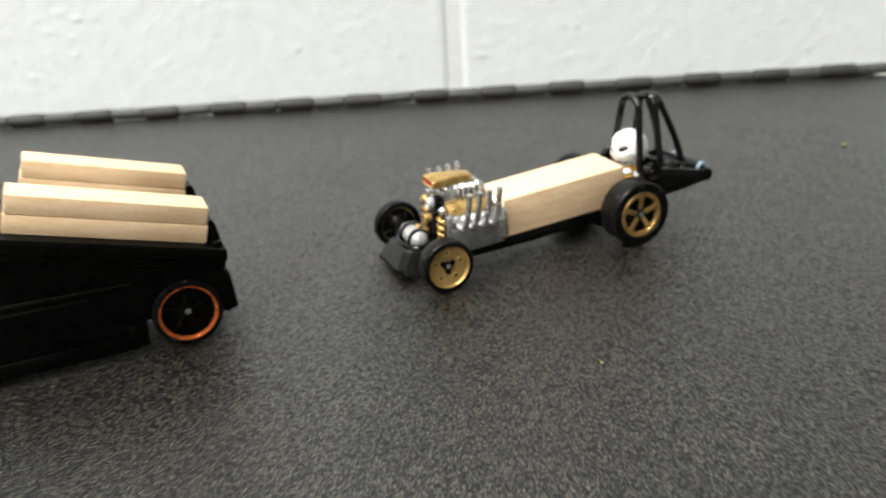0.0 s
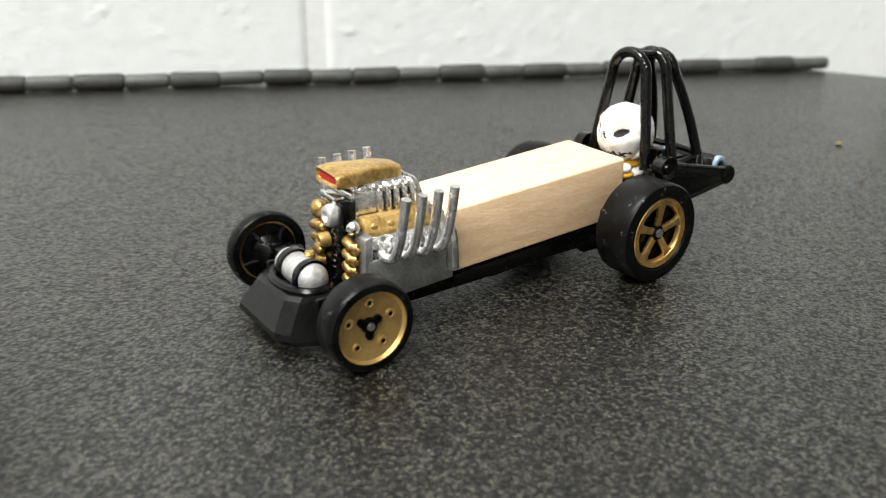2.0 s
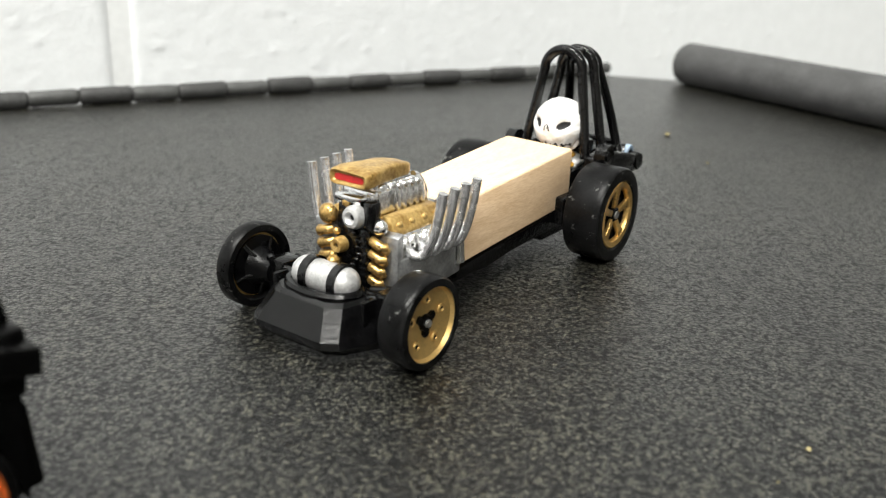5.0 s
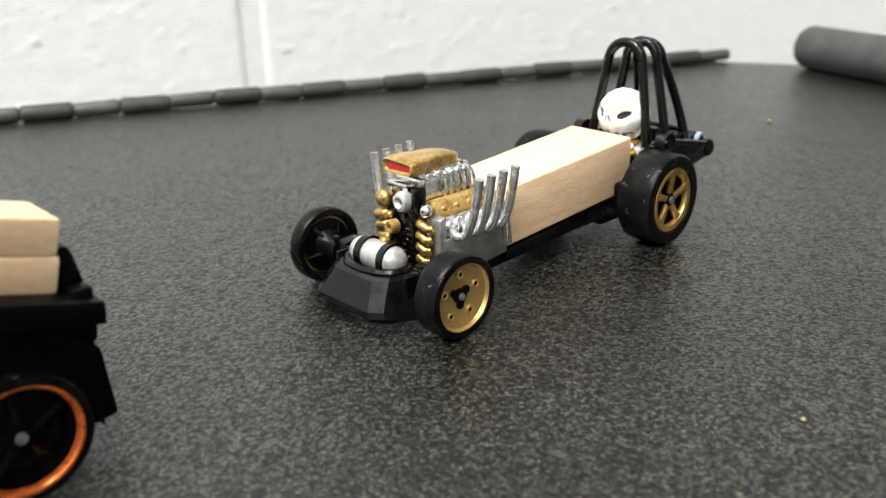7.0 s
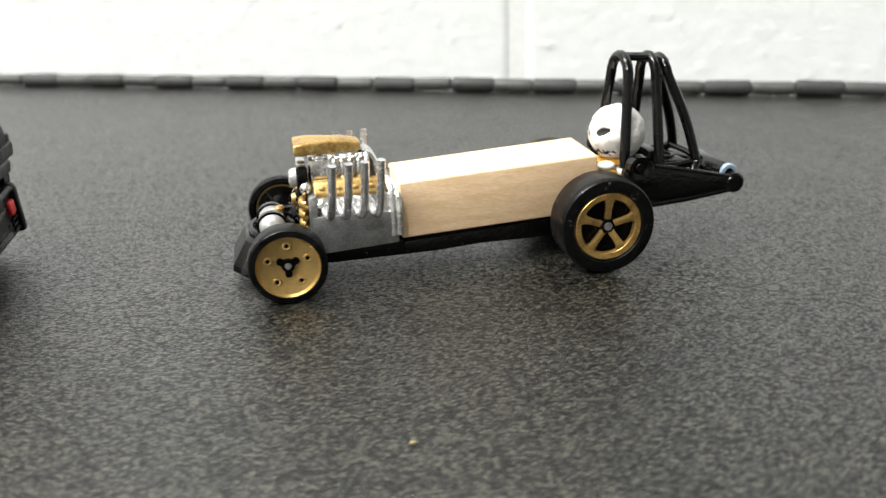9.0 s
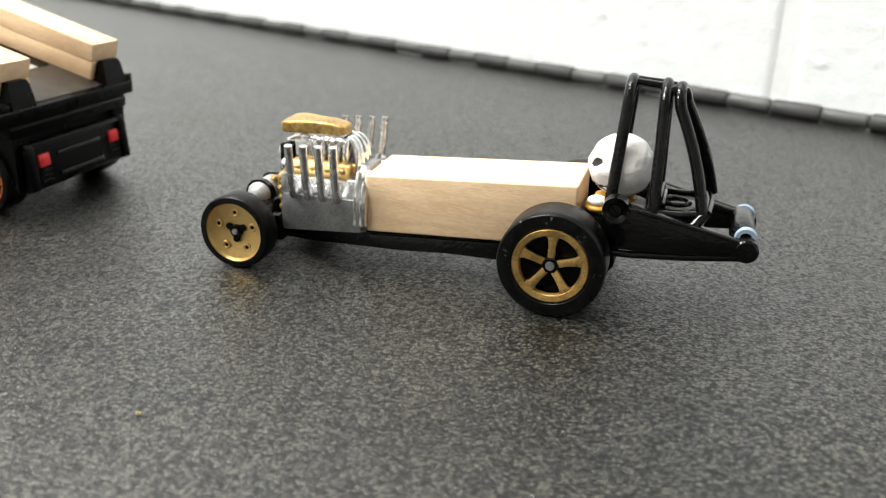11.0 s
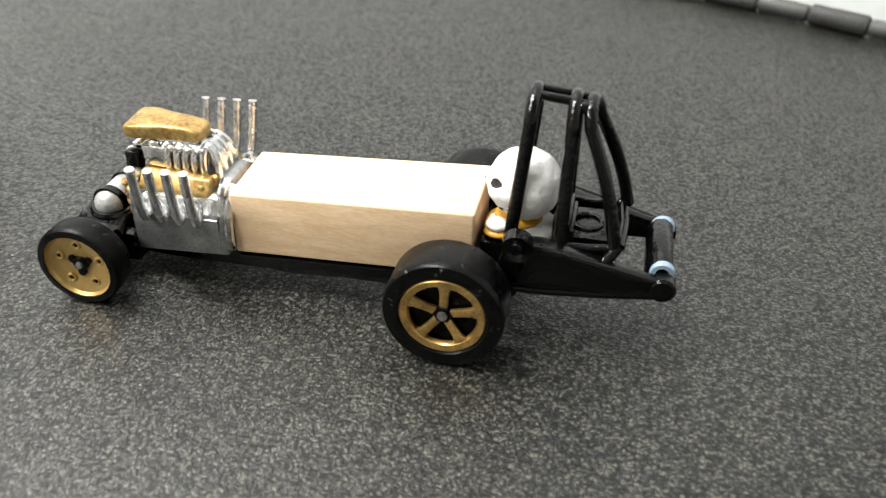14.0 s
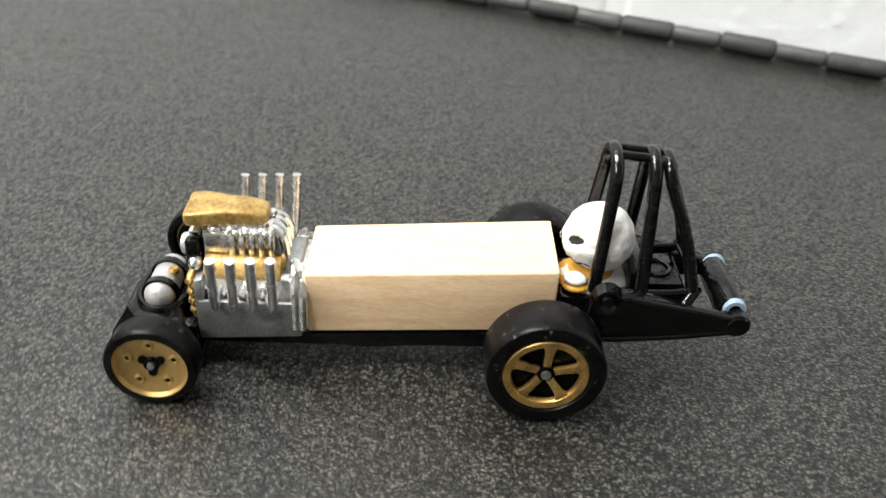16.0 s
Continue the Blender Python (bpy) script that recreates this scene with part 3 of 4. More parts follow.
def scoop():
    rings = [oval(-43.75, 2.35, 17.75, 18.7), oval(-44.1, 2.5, 17.6, 18.85), oval(-44.15, 2.8, 17.35, 19.0), oval(-43.8, 3.0, 17.2, 19.15), oval(-42.8, 3.0, 17.2, 19.35), oval(-42.0, 2.95, 17.2, 19.4),
             oval(-41.0, 2.75, 17.2, 19.4), oval(-39.3, 2.4, 17.2, 19.35), oval(-37.2, 2.15, 17.25, 19.35), oval(-35.4, 2.05, 17.3, 19.15), oval(-34.6, 1.75, 17.4, 18.9), oval(-34.35, 1.2, 17.5, 18.6)]
    bm = loft(rings)
    for v in bm.verts:
        v.co.z += 0.2 * noise.noise(v.co * 0.55)
        v.co.y += 0.1 * noise.noise(v.co * 0.5 + Vector((9, 2, 4)))
    return bm


scoop_ob = part("air_scoop", scoop(), GOLD_PAINT, drag, "gold painted air scoop", 60)
part("scoop_slot", loft([oval(-43.85, 2.2, 17.8, 18.6), oval(-43.7, 2.2, 17.8, 18.6)]), RED_PAINT, scoop_ob, "red painted scoop mouth")
bm = box(-41.6, -34.8, -2.2, 2.2, 16.3, 17.6, 0.25)
for k in range(4):
    for s in (-1, 1):
        ball((-40.6 + 1.9 * k, s * 2.3, 16.8), 0.8, 0.6, 0.6, bm, 10, 7)
part("scoop_base", bm, CHROME, scoop_ob, "bright chrome scoop base")

bm = prism([(-2.7, 4.6), (2.9, 4.6), (2.6, 9.5), (2.2, 14.8), (-2.2, 15.3), (-2.5, 9.0)], -43.3, -42.5, 0.2, plane="yz")
part("front_cover", bm, BLACK, drag, "black engine front cover")
bm = box(-44.3, -43.2, -3.2, -2.0, 4.6, 12.6, 0.35)
for k in range(9):
    box(-44.42, -44.2, -3.1, -2.1, 5.1 + 0.82 * k, 5.5 + 0.82 * k, 0.05, bm)
part("drive_belt", bm, BLACK, drag, "black toothed drive belt")
part("belt_guard", box(-44.1, -42.4, -3.9, -2.3, 12.4, 16.0, 0.45), BLACK, drag, "gloss black guard over the belt")
pul = part("pulley", lathe([(0.35, -0.2), (0.45, -0.65), (0.8, -0.95), (1.2, -0.8), (1.42, -0.3), (1.42, 0.5), (0.35, 0.5)], (-44.2, -1.2, 13.9), 28, axis="x"), SILVER_PAINT, drag, "bright silver upper pulley")
# black discs fill both pulleys' bores, painting in the shade there
part("bore_shade", lathe([(0.02, -0.3), (0.4, -0.3), (0.4, 0.3), (0.02, 0.3)], (-44.2, -1.2, 13.9), 16, axis="x"), INK, pul, "black disc painted for the shade in the pulley's bore")
low = part("pulley", lathe([(0.25, -0.3), (0.35, -0.7), (0.8, -0.75), (1.0, -0.3), (1.0, 0.6), (0.25, 0.6)], (-44.2, 1.2, 9.9), 24, axis="x"), GOLD_PAINT, drag, "gold lower pulley")
part("bore_shade", lathe([(0.02, -0.35), (0.3, -0.35), (0.3, 0.3), (0.02, 0.3)], (-44.2, 1.2, 9.9), 14, axis="x"), INK, low)
part("gold_cap", ball((-43.4, 3.7, 13.1), 1.0, 1.35, 1.3, None, 18, 12), GOLD_CHROME, drag, "shiny gold rounded cap")
for px, py, pz, pr in ((-43.9, 2.6, 8.0, 0.65), (-43.9, 1.9, 11.4, 0.5), (-43.6, 0.6, 15.2, 0.6)):
    part("idler_boss", ball((px, py, pz), 0.5, pr, pr, None, 14, 9), GOLD_CHROME, drag, "lumpy gold boss")
bm = box(-44.0, -42.6, -1.9, 2.3, 15.3, 16.2, 0.3)
part("blower_nose", bm, CHROME, blower)
bm = bmesh.new()
for k in range(9):
    ball((-43.5 - 0.2 * rnd.random(), rnd.uniform(-1.5, -0.3), 5.2 + 0.8 * k), 0.42, 0.5, 0.32, bm, 8, 6)
part("front_fitting", bm, BLACK, drag, "lumpy black chain of fittings")


RAKE[:] = [0.0, 0.0, 0.0]


# --- wheels ---
def tyre(R, y_out, y_in, rim, s):
    w = s
    prof = [(rim, y_out + 0.35), (rim + 0.25, y_out + 0.05), (R - 1.0, y_out), (R - 0.22, y_out + 0.1), (R, y_out + 0.4), (R + 0.03, y_out + 1.2), (R, y_in - 0.4), (R - 0.2, y_in - 0.08),
            (R - 0.9, y_in), (R - 1.2, y_in - 0.3), (R - 1.3, y_out + 1.6), (rim - 0.4, y_out + 1.5)]
    return [(r, y * w) for r, y in prof]


def front_wheel(s):
    """s: -1 near side, 1 far side. Profiles run outwards from the outer face."""
    R, o, i, rim = 5.45, -14.7 if s < 0 else -15.0, -11.0 if s < 0 else -12.6, 4.62
    x, z = -46.0, 5.45
    k = -s
    wheel = part("front_wheel", lathe(tyre(R, o, i, rim, k), (x, 0, z), 56), TYRE, drag, "narrow black plastic tyre")
    dish = [(rim, (o + 0.35) * k), (rim - 0.2, (o + 0.25) * k), (rim - 0.5, (o + 0.7) * k), (2.2, (o + 1.15) * k), (1.2, (o + 1.25) * k), (0.05, (o + 1.25) * k),
            (0.05, (o + 1.7) * k), (rim - 0.2, (o + 1.6) * k)]
    bm = lathe(dish, (x, 0, z), 56)
    rim_ob = part("rim", bm, GOLD_PLATE, wheel, "gold dished rim with five studs")
    bm = bmesh.new()
    for n in range(5):
        a = radians(90 + 72 * n)
        c, d = 2.85 * math.cos(a), 2.85 * math.sin(a)
        ring((x + c, (o + 0.98) * k, z + d), 0.46, 0.2, "y", 14, 8, bm)
    part("stud", bm, GOLD_PLATE, rim_ob)
    # solid black discs stand in for the shade inside the stud dimples
    bm = bmesh.new()
    for n in range(5):
        a = radians(90 + 72 * n)
        c, d = 2.85 * math.cos(a), 2.85 * math.sin(a)
        lathe([(0.02, (o + 0.92) * k), (0.3, (o + 0.92) * k), (0.34, (o + 1.3) * k), (0.02, (o + 1.3) * k)], (x + c, 0, z + d), 12, bm)
    part("stud_shade", bm, SATIN, rim_ob, "black disc painted for the shade in each stud")
    bm = bmesh.new()
    for n in range(3):
        a = radians(30 + 120 * n)
        c, d = math.cos(a), math.sin(a)
        bx = prism([(-0.2, -0.42), (1.35, -0.5), (1.7, -0.25), (1.7, 0.25), (1.35, 0.5), (-0.2, 0.42)], (o + 0.85) * k, (o + 1.3) * k, 0.0)
        for v in bx.verts:
            px, pz = v.co.x, v.co.z
            v.co.x, v.co.z = x + px * c - pz * d, z + px * d + pz * c
        merge(bm, bx)
    lathe([(0.05, (o + 0.75) * k), (0.9, (o + 0.75) * k), (1.0, (o + 1.3) * k), (0.05, (o + 1.3) * k)], (x, 0, z), 20, bm)
    part("hub", bm, SATIN, rim_ob, "black three-lobed hub")
    bm = lathe([(0.05, (o + 0.4) * k), (0.42, (o + 0.45) * k), (0.5, (o + 0.8) * k), (0.05, (o + 0.8) * k)], (x, 0, z), 14)
    part("axle_tip", bm, ZAMAC, rim_ob, "grey metal axle tip")
    # hollow back with a coned boss
    bm = lathe([(0.8, (o + 1.6) * k), (3.9, (o + 1.7) * k), (3.9, (o + 2.0) * k), (2.6, (o + 2.3) * k), (1.9, (o + 3.4) * k), (1.6, (o + 5.2) * k), (0.8, (o + 5.4) * k)], (x, 0, z), 32)
    part("wheel_back", bm, SATIN, wheel)
    for n in range(5):
        a = radians(54 + 72 * n)
        line = [(x + r * math.cos(a), y * k, z + r * math.sin(a)) for r, y in ((1.5, o + 3.2), (2.6, o + 2.4), (3.9, o + 2.0))]
        part("back_rib", tube(line, 0.28, 8), BLACK, wheel)


def rear_wheel(s):
    R, o, i, rim = 7.15, -15.0 if s < 0 else -14.0, -9.2 if s < 0 else -8.4, 5.1
    x, z = 0.1, 7.15
    k = -s
    wheel = part("rear_wheel", lathe(tyre(R, o, i, rim, k), (x, 0, z), 64), TYRE, drag, "wide black plastic tyre")
    rim_ob = part("rim", lathe([(rim, (o + 0.3) * k), (rim - 0.15, (o + 0.15) * k), (rim - 0.9, (o + 0.25) * k), (rim - 1.1, (o + 0.6) * k), (rim - 1.1, (o + 1.0) * k), (rim, (o + 1.0) * k)], (x, 0, z), 56),
                  BRONZE_PLATE, wheel, "gold five-spoke rim")
    for n in range(5):
        a = radians(88 + 72 * n)
        c, d = math.cos(a), math.sin(a)
        bm = prism([(0.9, -0.5), (2.4, -0.5), (3.5, -0.6), (4.3, -1.05), (4.3, 1.05), (3.5, 0.6), (2.4, 0.5), (0.9, 0.5)], (o + 0.35) * k, (o + 0.95) * k, 0.14)
        for v in bm.verts:
            px, pz = v.co.x, v.co.z
            v.co.y += 0.35 * k * (1 - px / 4.4)
            v.co.x, v.co.z = x + px * c - pz * d, z + px * d + pz * c
        part("spoke", bm, BRONZE_PLATE, rim_ob)
    part("hub", lathe([(0.05, (o + 0.45) * k), (1.0, (o + 0.45) * k), (1.25, (o + 0.7) * k), (1.25, (o + 1.4) * k), (0.05, (o + 1.4) * k)], (x, 0, z), 6), SATIN, rim_ob, "black hexagonal hub")
    part("axle_tip", lathe([(0.05, (o + 0.2) * k), (0.6, (o + 0.25) * k), (0.65, (o + 0.6) * k), (0.05, (o + 0.6) * k)], (x, 0, z), 14), ZAMAC, rim_ob, "grey metal axle tip")
    part("wheel_back", lathe([(0.05, (o + 1.5) * k), (rim, (o + 1.4) * k), (rim, (o + 1.9) * k), (0.05, (o + 1.9) * k)], (x, 0, z), 40), SATIN, wheel)


for s in (-1, 1):
    front_wheel(s)
    rear_wheel(s)

# --- cockpit, cage and tail ---
RAKE[:] = [0.45, 0.15, 0.009]
bm = box(1.8, 7.0, -4.6, 4.6, 4.4, 11.2, 0.4)
box(6.6, 12.5, -4.6, 4.6, 8.2, 11.2, 0.4, bm)
box(10.2, 12.4, -3.8, 3.8, 11.0, 15.0, 0.5, bm)
part("seat_tub", bm, BLACK, drag, "gloss black seat tub")
for s in (-1, 1):
    # side arm that tapers to the tail
    bm = prism([(4.2, 8.0), (9.0, 8.0), (22.4, 8.6), (23.7, 9.0), (24.3, 10.0), (23.6, 11.0), (21.5, 11.4), (9.4, 14.0), (5.2, 13.6)], s * 5.6, s * 7.1, 0.4)
    for v in bm.verts:
        if abs(v.co.y) > 6.3:
            v.co.y += s * 1.0 * max(0.0, min(1.0, (23.0 - v.co.x) / 15))
    arm = part("tail_arm", bm, BLACK, drag, "gloss black tapering tail arm")
    part("arm_rail", tube([(3.6, s * 7.6, 7.3), (9.0, s * 7.5, 7.4), (16.0, s * 7.1, 7.9), (23.0, s * 6.6, 8.7)], 0.5, 10), BLACK, arm, "thin black rail under the arm")
    part("arm_ridge", tube([(9.6, s * 7.9, 13.7), (15.5, s * 7.5, 12.5), (22.6, s * 6.9, 10.9)], 0.32, 8), BLACK, arm)
    part("pivot_boss", lathe([(0.05, 0), (0.7, 0), (0.9, 0.35 * -s), (1.3, 0.1 * -s), (1.75, 0), (1.85, -1.8 * s), (0.05, -1.8 * s)], (6.8, s * 9.2, 13.8), 24), BLACK, arm, "round black pivot boss")
    part("arm_end", lathe([(0.05, s * 7.3), (1.3, s * 7.3), (1.6, s * 7.0), (1.6, s * 5.2), (0.05, s * 5.2)], (23.7, 0, 9.8), 20), BLACK, arm)


def hoop(foot, spring, half_foot, half_top, rise, lean, r, bow=0.0, twist=0.0):
    """A hoop across the car: feet and spring line at (x, z), straight legs that close in, then a round arch that leans along x by lean; twist turns the far side back."""
    (fx, fz), (sx, sz) = foot, spring
    near = []
    for k in range(6):
        t = k / 6
        near.append((fx + (sx - fx) * t + bow * math.sin(math.pi * t), -(half_foot + (half_top - half_foot) * t), fz + (sz - fz) * t))
    arch = []
    for k in range(13):
        a = math.pi * k / 12
        arch.append((sx + lean * math.sin(a), -half_top * math.cos(a), sz + rise * math.sin(a)))
    pts = [(x + twist * y, y, z) for x, y, z in near + arch + [(x, -y, z) for x, y, z in near[::-1]]]
    return part("cage_hoop", tube(smooth_line(pts, 3), r, 12), BLACK, drag, "gloss black roll cage hoop")


hoop((5.6, 13.0), (6.5, 26.2), 5.6, 3.35, 3.2, 0.1, 0.8)
hoop((11.4, 12.8), (11.2, 26.0), 5.7, 3.0, 3.2, -0.1, 0.8)
hoop((18.2, 13.6), (13.6, 26.4), 5.2, 2.7, 2.5, -0.7, 0.78, 0.5, 0.11)
for y in (-1.0, 1.0):
    part("cage_top_bar", tube([(6.6, y, 29.25), (8.8, y, 29.1), (11.0, y, 29.0), (12.6, y, 28.7)], 0.55, 10), BLACK, drag)
for s in (-1, 1):
    part("weld_bead", ball((13.1, s * 1.7, 28.5), 0.6, 0.5, 0.6, None, 10, 7), BLACK, drag)
    part("weld_bead", ball((12.0, s * 1.5, 28.6), 1.0, 0.75, 0.7, None, 12, 8), BLACK, drag)
part("cage_cross_bar", tube([(18.3, -5.2, 13.6), (18.6, 0, 13.7), (18.3, 5.2, 13.6)], 0.55, 10), BLACK, drag)
for s in (-1, 1):
    part("cage_stay", tube([(18.1, s * 5.1, 13.6), (16.6, s * 6.5, 11.9)], 0.7, 10), BLACK, drag)
    part("cage_side_bar", tube([(11.2, s * 5.5, 12.9), (14.8, s * 5.3, 13.0), (18.2, s * 5.2, 13.5)], 0.5, 10), BLACK, drag)
bm = prism([(11.0, 9.6), (17.4, 10.2), (17.4, 12.9), (16.8, 13.3), (11.0, 13.1)], -3.6, 3.6, 0.3)
box(17.0, 18.2, -4.6, 4.6, 9.8, 11.4, 0.25, bm)
ring((14.2, -0.2, 13.35), 1.75, 0.3, "z", 28, 8, bm)
box(12.0, 12.8, -3.5, 3.5, 12.9, 13.9, 0.25, bm)
part("rear_deck", bm, BLACK, drag, "gloss black rear deck with a raised ring")
bm = prism([(21.6, 9.4), (24.0, 9.6), (24.9, 10.6), (24.6, 11.8), (23.6, 12.5), (22.4, 12.2), (21.4, 10.8)], -5.0, 5.0, 0.4)
part("tail_plate", bm, BLACK, drag, "gloss black plate across the tail")
for s in (-1, 1):
    part("tail_roller", lathe([(0.8, -0.5), (1.3, -0.5), (1.45, -0.3), (1.45, 0.3), (1.3, 0.5), (0.8, 0.5)], (23.5, s * 5.0, 11.0), 28), PALE_BLUE, drag, "pale blue ring on the tail bar")

RAKE[:] = [0.0, 0.0, 0.0]
# ---- the driver figure: one mesh ----


def driver():
    bm = bmesh.new()
    ball((0, 0, 0), 4.5, 4.3, 4.4, bm, 150, 104)
    for v in bm.verts:
        c = v.co
        # narrower jaw towards the front and below
        if c.x < 0 and c.z < 0:
            k = min(1.0, -c.z / 4.6)
            c.y *= 1 - 0.28 * k
            c.x *= 1 - 0.03 * k
        # sunken eye sockets and a low nose ridge
        if c.x < 0:
            for s in (-1, 1):
                d = ((c.y - s * 2.5) / 1.5) ** 2 + ((c.z - 0.75) / 1.15) ** 2
                c.x += 0.9 * math.exp(-d * 1.2)
            c.x -= 0.25 * math.exp(-(c.y / 0.7) ** 2 - ((c.z - 0.3) / 0.8) ** 2)
        # knife-cut facets
        c += c.normalized() * (0.16 * noise.noise(c * 0.8) + 0.05 * noise.noise(c * 2.3))
    for f in bm.faces:
        p = f.calc_center_median()
        f.material_index = 0
        if p.x > -1.0:
            continue
        for s in (-1, 1):
            u, w = p.y * s - 2.2, p.z - 0.72
            u, w = u * 0.9 + w * 0.42, w * 0.9 - u * 0.42
            if (u / 0.98) ** 2 + (w / (0.54 - 0.1 * u)) ** 2 < 1:
                f.material_index = 1
        if -0.25 < p.z < 0.75 and abs(abs(p.y) - (0.1 + 0.4 * (0.75 - p.z))) < 0.15:
            f.material_index = 1
        if abs(p.y) < 2.9:
            gap = p.z + 2.7 - 0.18 * math.sin(p.y * 4.6)
            tick = abs((p.y * 1.25) % 1.0 - 0.5) < 0.16 and abs(gap) < 0.5
            if abs(gap) < 0.15 or tick:
                f.material_index = 1

    def patch(at, rx, ry, rz, index, tilt=0.0):
        own = ball((0, 0, 0), rx, ry, rz, None, 14, 9)
        m = Matrix.Translation(at) @ Matrix.Rotation(radians(tilt), 4, "X")
        bmesh.ops.transform(own, matrix=m, verts=own.verts)
        before = len(bm.faces)
        merge(bm, own)
        bm.faces.ensure_lookup_table()
        for f in bm.faces[before:]:
            f.material_index = index
    # shoulders and collar
    patch((1.0, 0, -5.7), 3.7, 3.9, 1.4, 0)
    patch((-0.3, 0, -4.5), 3.0, 3.1, 0.55, 2)
    patch((-2.5, -2.5, -4.7), 1.5, 1.3, 0.8, 0)
    patch((-2.4, -2.6, -5.6), 1.8, 1.5, 0.6, 2)
    patch((-1.5, 2.2, -5.0), 1.3, 1.2, 0.9, 2)
    patch((-2.3, 0, -5.9), 2.2, 3.8, 0.7, 2)
    patch((-0.4, 0, -6.1), 4.2, 3.6, 1.3, 0)
    return bm


fig = part("driver_figure", driver(), [BONE, INK, YELLOW], None, smooth=60)
fig.location = (6.7 * MM, (YC - 0.4) * MM, 17.65 * MM)
tagged(fig, "white painted skull-headed driver figure sitting in the dragster", "figurine")

# ---- the toy truck ----
TY = 20.0
truck = thing("toy_truck", "black toy flatbed truck with orange-ringed wheels", "toy truck", (0, TY, 0))
SLOPE = math.tan(radians(15.7))
BED0, BEDZ = -88.0, 17.75  # rear edge of the bed's top


def bed_z(x):
    return BEDZ + (BED0 - x) * SLOPE


def wheel_arch(x, r, z, n=10):
    return [(x + r * math.cos(math.pi * i / n), z + r * math.sin(math.pi * i / n)) for i in range(n + 1)]


def truck_side(y0, y1):
    arch = [(a, b) for a, b in wheel_arch(-96.6, 7.1, 5.6)]
    arch2 = [(a, b) for a, b in wheel_arch(-146.0, 7.1, 5.6)]
    out = [(-88.9, 4.2), (-88.5, 13.0), (-88.8, 15.4), (-125, 25.3), (-134, 25.3), (-142, 16.5), (-158, 14.0), (-160, 4.0), (-153.2, 3.0)]
    return prism(out + arch2[::-1][:] + [(-138.8, 1.6), (-103.8, 1.6)] + arch[::-1], y0, y1, 0.0)


bm = truck_side(-14.2, -11.0)
body = part("body_side", bm, TRUCK_BLACK, truck, "gloss black body side with a wheel arch")
part("body_side", truck_side(11.0, 14.2), TRUCK_BLACK, truck)
bm = prism([(-89.4, 5.0), (-89.2, 14.6), (-125, 24.6), (-134, 24.8), (-142, 16), (-158, 13.5), (-159, 4.5)], -11.0, 11.0, 0.0)
part("body_core", bm, TRUCK_BLACK, truck)
for s in (-1, 1):
    part("side_skirt", box(-138, -105.4, s * 14.1 if s > 0 else -14.9, 14.9 if s > 0 else -14.1, 1.4, 4.4, 0.3), TRUCK_BLACK, truck)
    bm = prism([(-127.5, 14.5), (-104.8, 13.7), (-105.1, 14.4), (-127.5, 15.2)], s * 14.1, s * 14.6, 0.12)
    part("side_trim", bm, BLACK, truck)
    bm = prism([(-127.5, 12.9), (-112.0, 12.4), (-112.0, 13.0), (-127.5, 13.5)], s * 14.1, s * 14.5, 0.1)
    part("side_trim", bm, BLACK, truck)
    bm = prism([(-107.0, 6.4), (-104.6, 6.4), (-104.6, 4.2), (-107.0, 4.2)], s * 14.1, s * 15.0, 0.3)
    part("skirt_end", bm, TRUCK_BLACK, truck)
# lip under the bed
bm = prism([(-88.3, 13.2), (-88.0, 15.0), (-88.6, 15.7), (-125, 25.8), (-125, 23.4), (-89.4, 13.4)], -14.8, 14.8, 0.35)
part("bed_lip", bm, TRUCK_BLACK, truck)
# the sloping bed
bm = prism([(BED0, BEDZ - 2.3), (BED0 + 0.2, BEDZ), (-126, bed_z(-126)), (-126, bed_z(-126) - 2.3)], -17.0, 17.0, 0.35)
bed = part("bed", bm, TRUCK_BLACK, truck, "gloss black sloping bed")
bm = prism([(BED0 - 0.8, bed_z(BED0 - 0.8) + 0.25), (-99.0, bed_z(-99.0) + 0.25), (-99.0, bed_z(-99.0) - 0.3), (BED0 - 0.8, bed_z(BED0 - 0.8) - 0.3)], -7.6, 9.4, 0.1)
part("bed_plate", bm, BED_PLATE, bed, "scuffed dark plate in the bed")
# speckled pale patch along the middle of the bed
bm = prism([(-99.3, bed_z(-99.3) + 0.2), (-118.0, bed_z(-118.0) + 0.2), (-118.0, bed_z(-118.0) - 0.3), (-99.3, bed_z(-99.3) - 0.3)], -6.2, 5.8, 0.1)
part("pale_bed_patch", bm, PALE_SPECKLE, bed, "speckled pale patch on the bed")
for y0, y1 in ((-13.6, -8.2), (9.8, 15.4)):
    m = (y0 + y1) / 2
    rings = []
    for z, k, xa, xb in ((BEDZ - 0.2, 1.0, -90.9, -88.1), (BEDZ + 1.4, 0.95, -90.8, -88.3), (BEDZ + 3.9, 0.84, -90.3, -88.7), (BEDZ + 4.5, 0.7, -90.1, -89.0)):
        h = (y1 - y0) / 2 * k
        rings.append([(xa, m - h, z), (xb, m - h, z), (xb, m + h, z), (xa, m + h, z)])
    bm = soften(loft(rings), 0.3, 2)
    k = 1 if m > 0 else -1
    box(-90.2, -88.3, min(m + k * 2.8, m + k * 4.9), max(m + k * 2.8, m + k * 4.9), BEDZ - 0.3, BEDZ + 1.3, 0.25, bm)
    part("bed_stop", bm, TRUCK_BLACK, truck, "black wedge stop at the bed's rear edge")


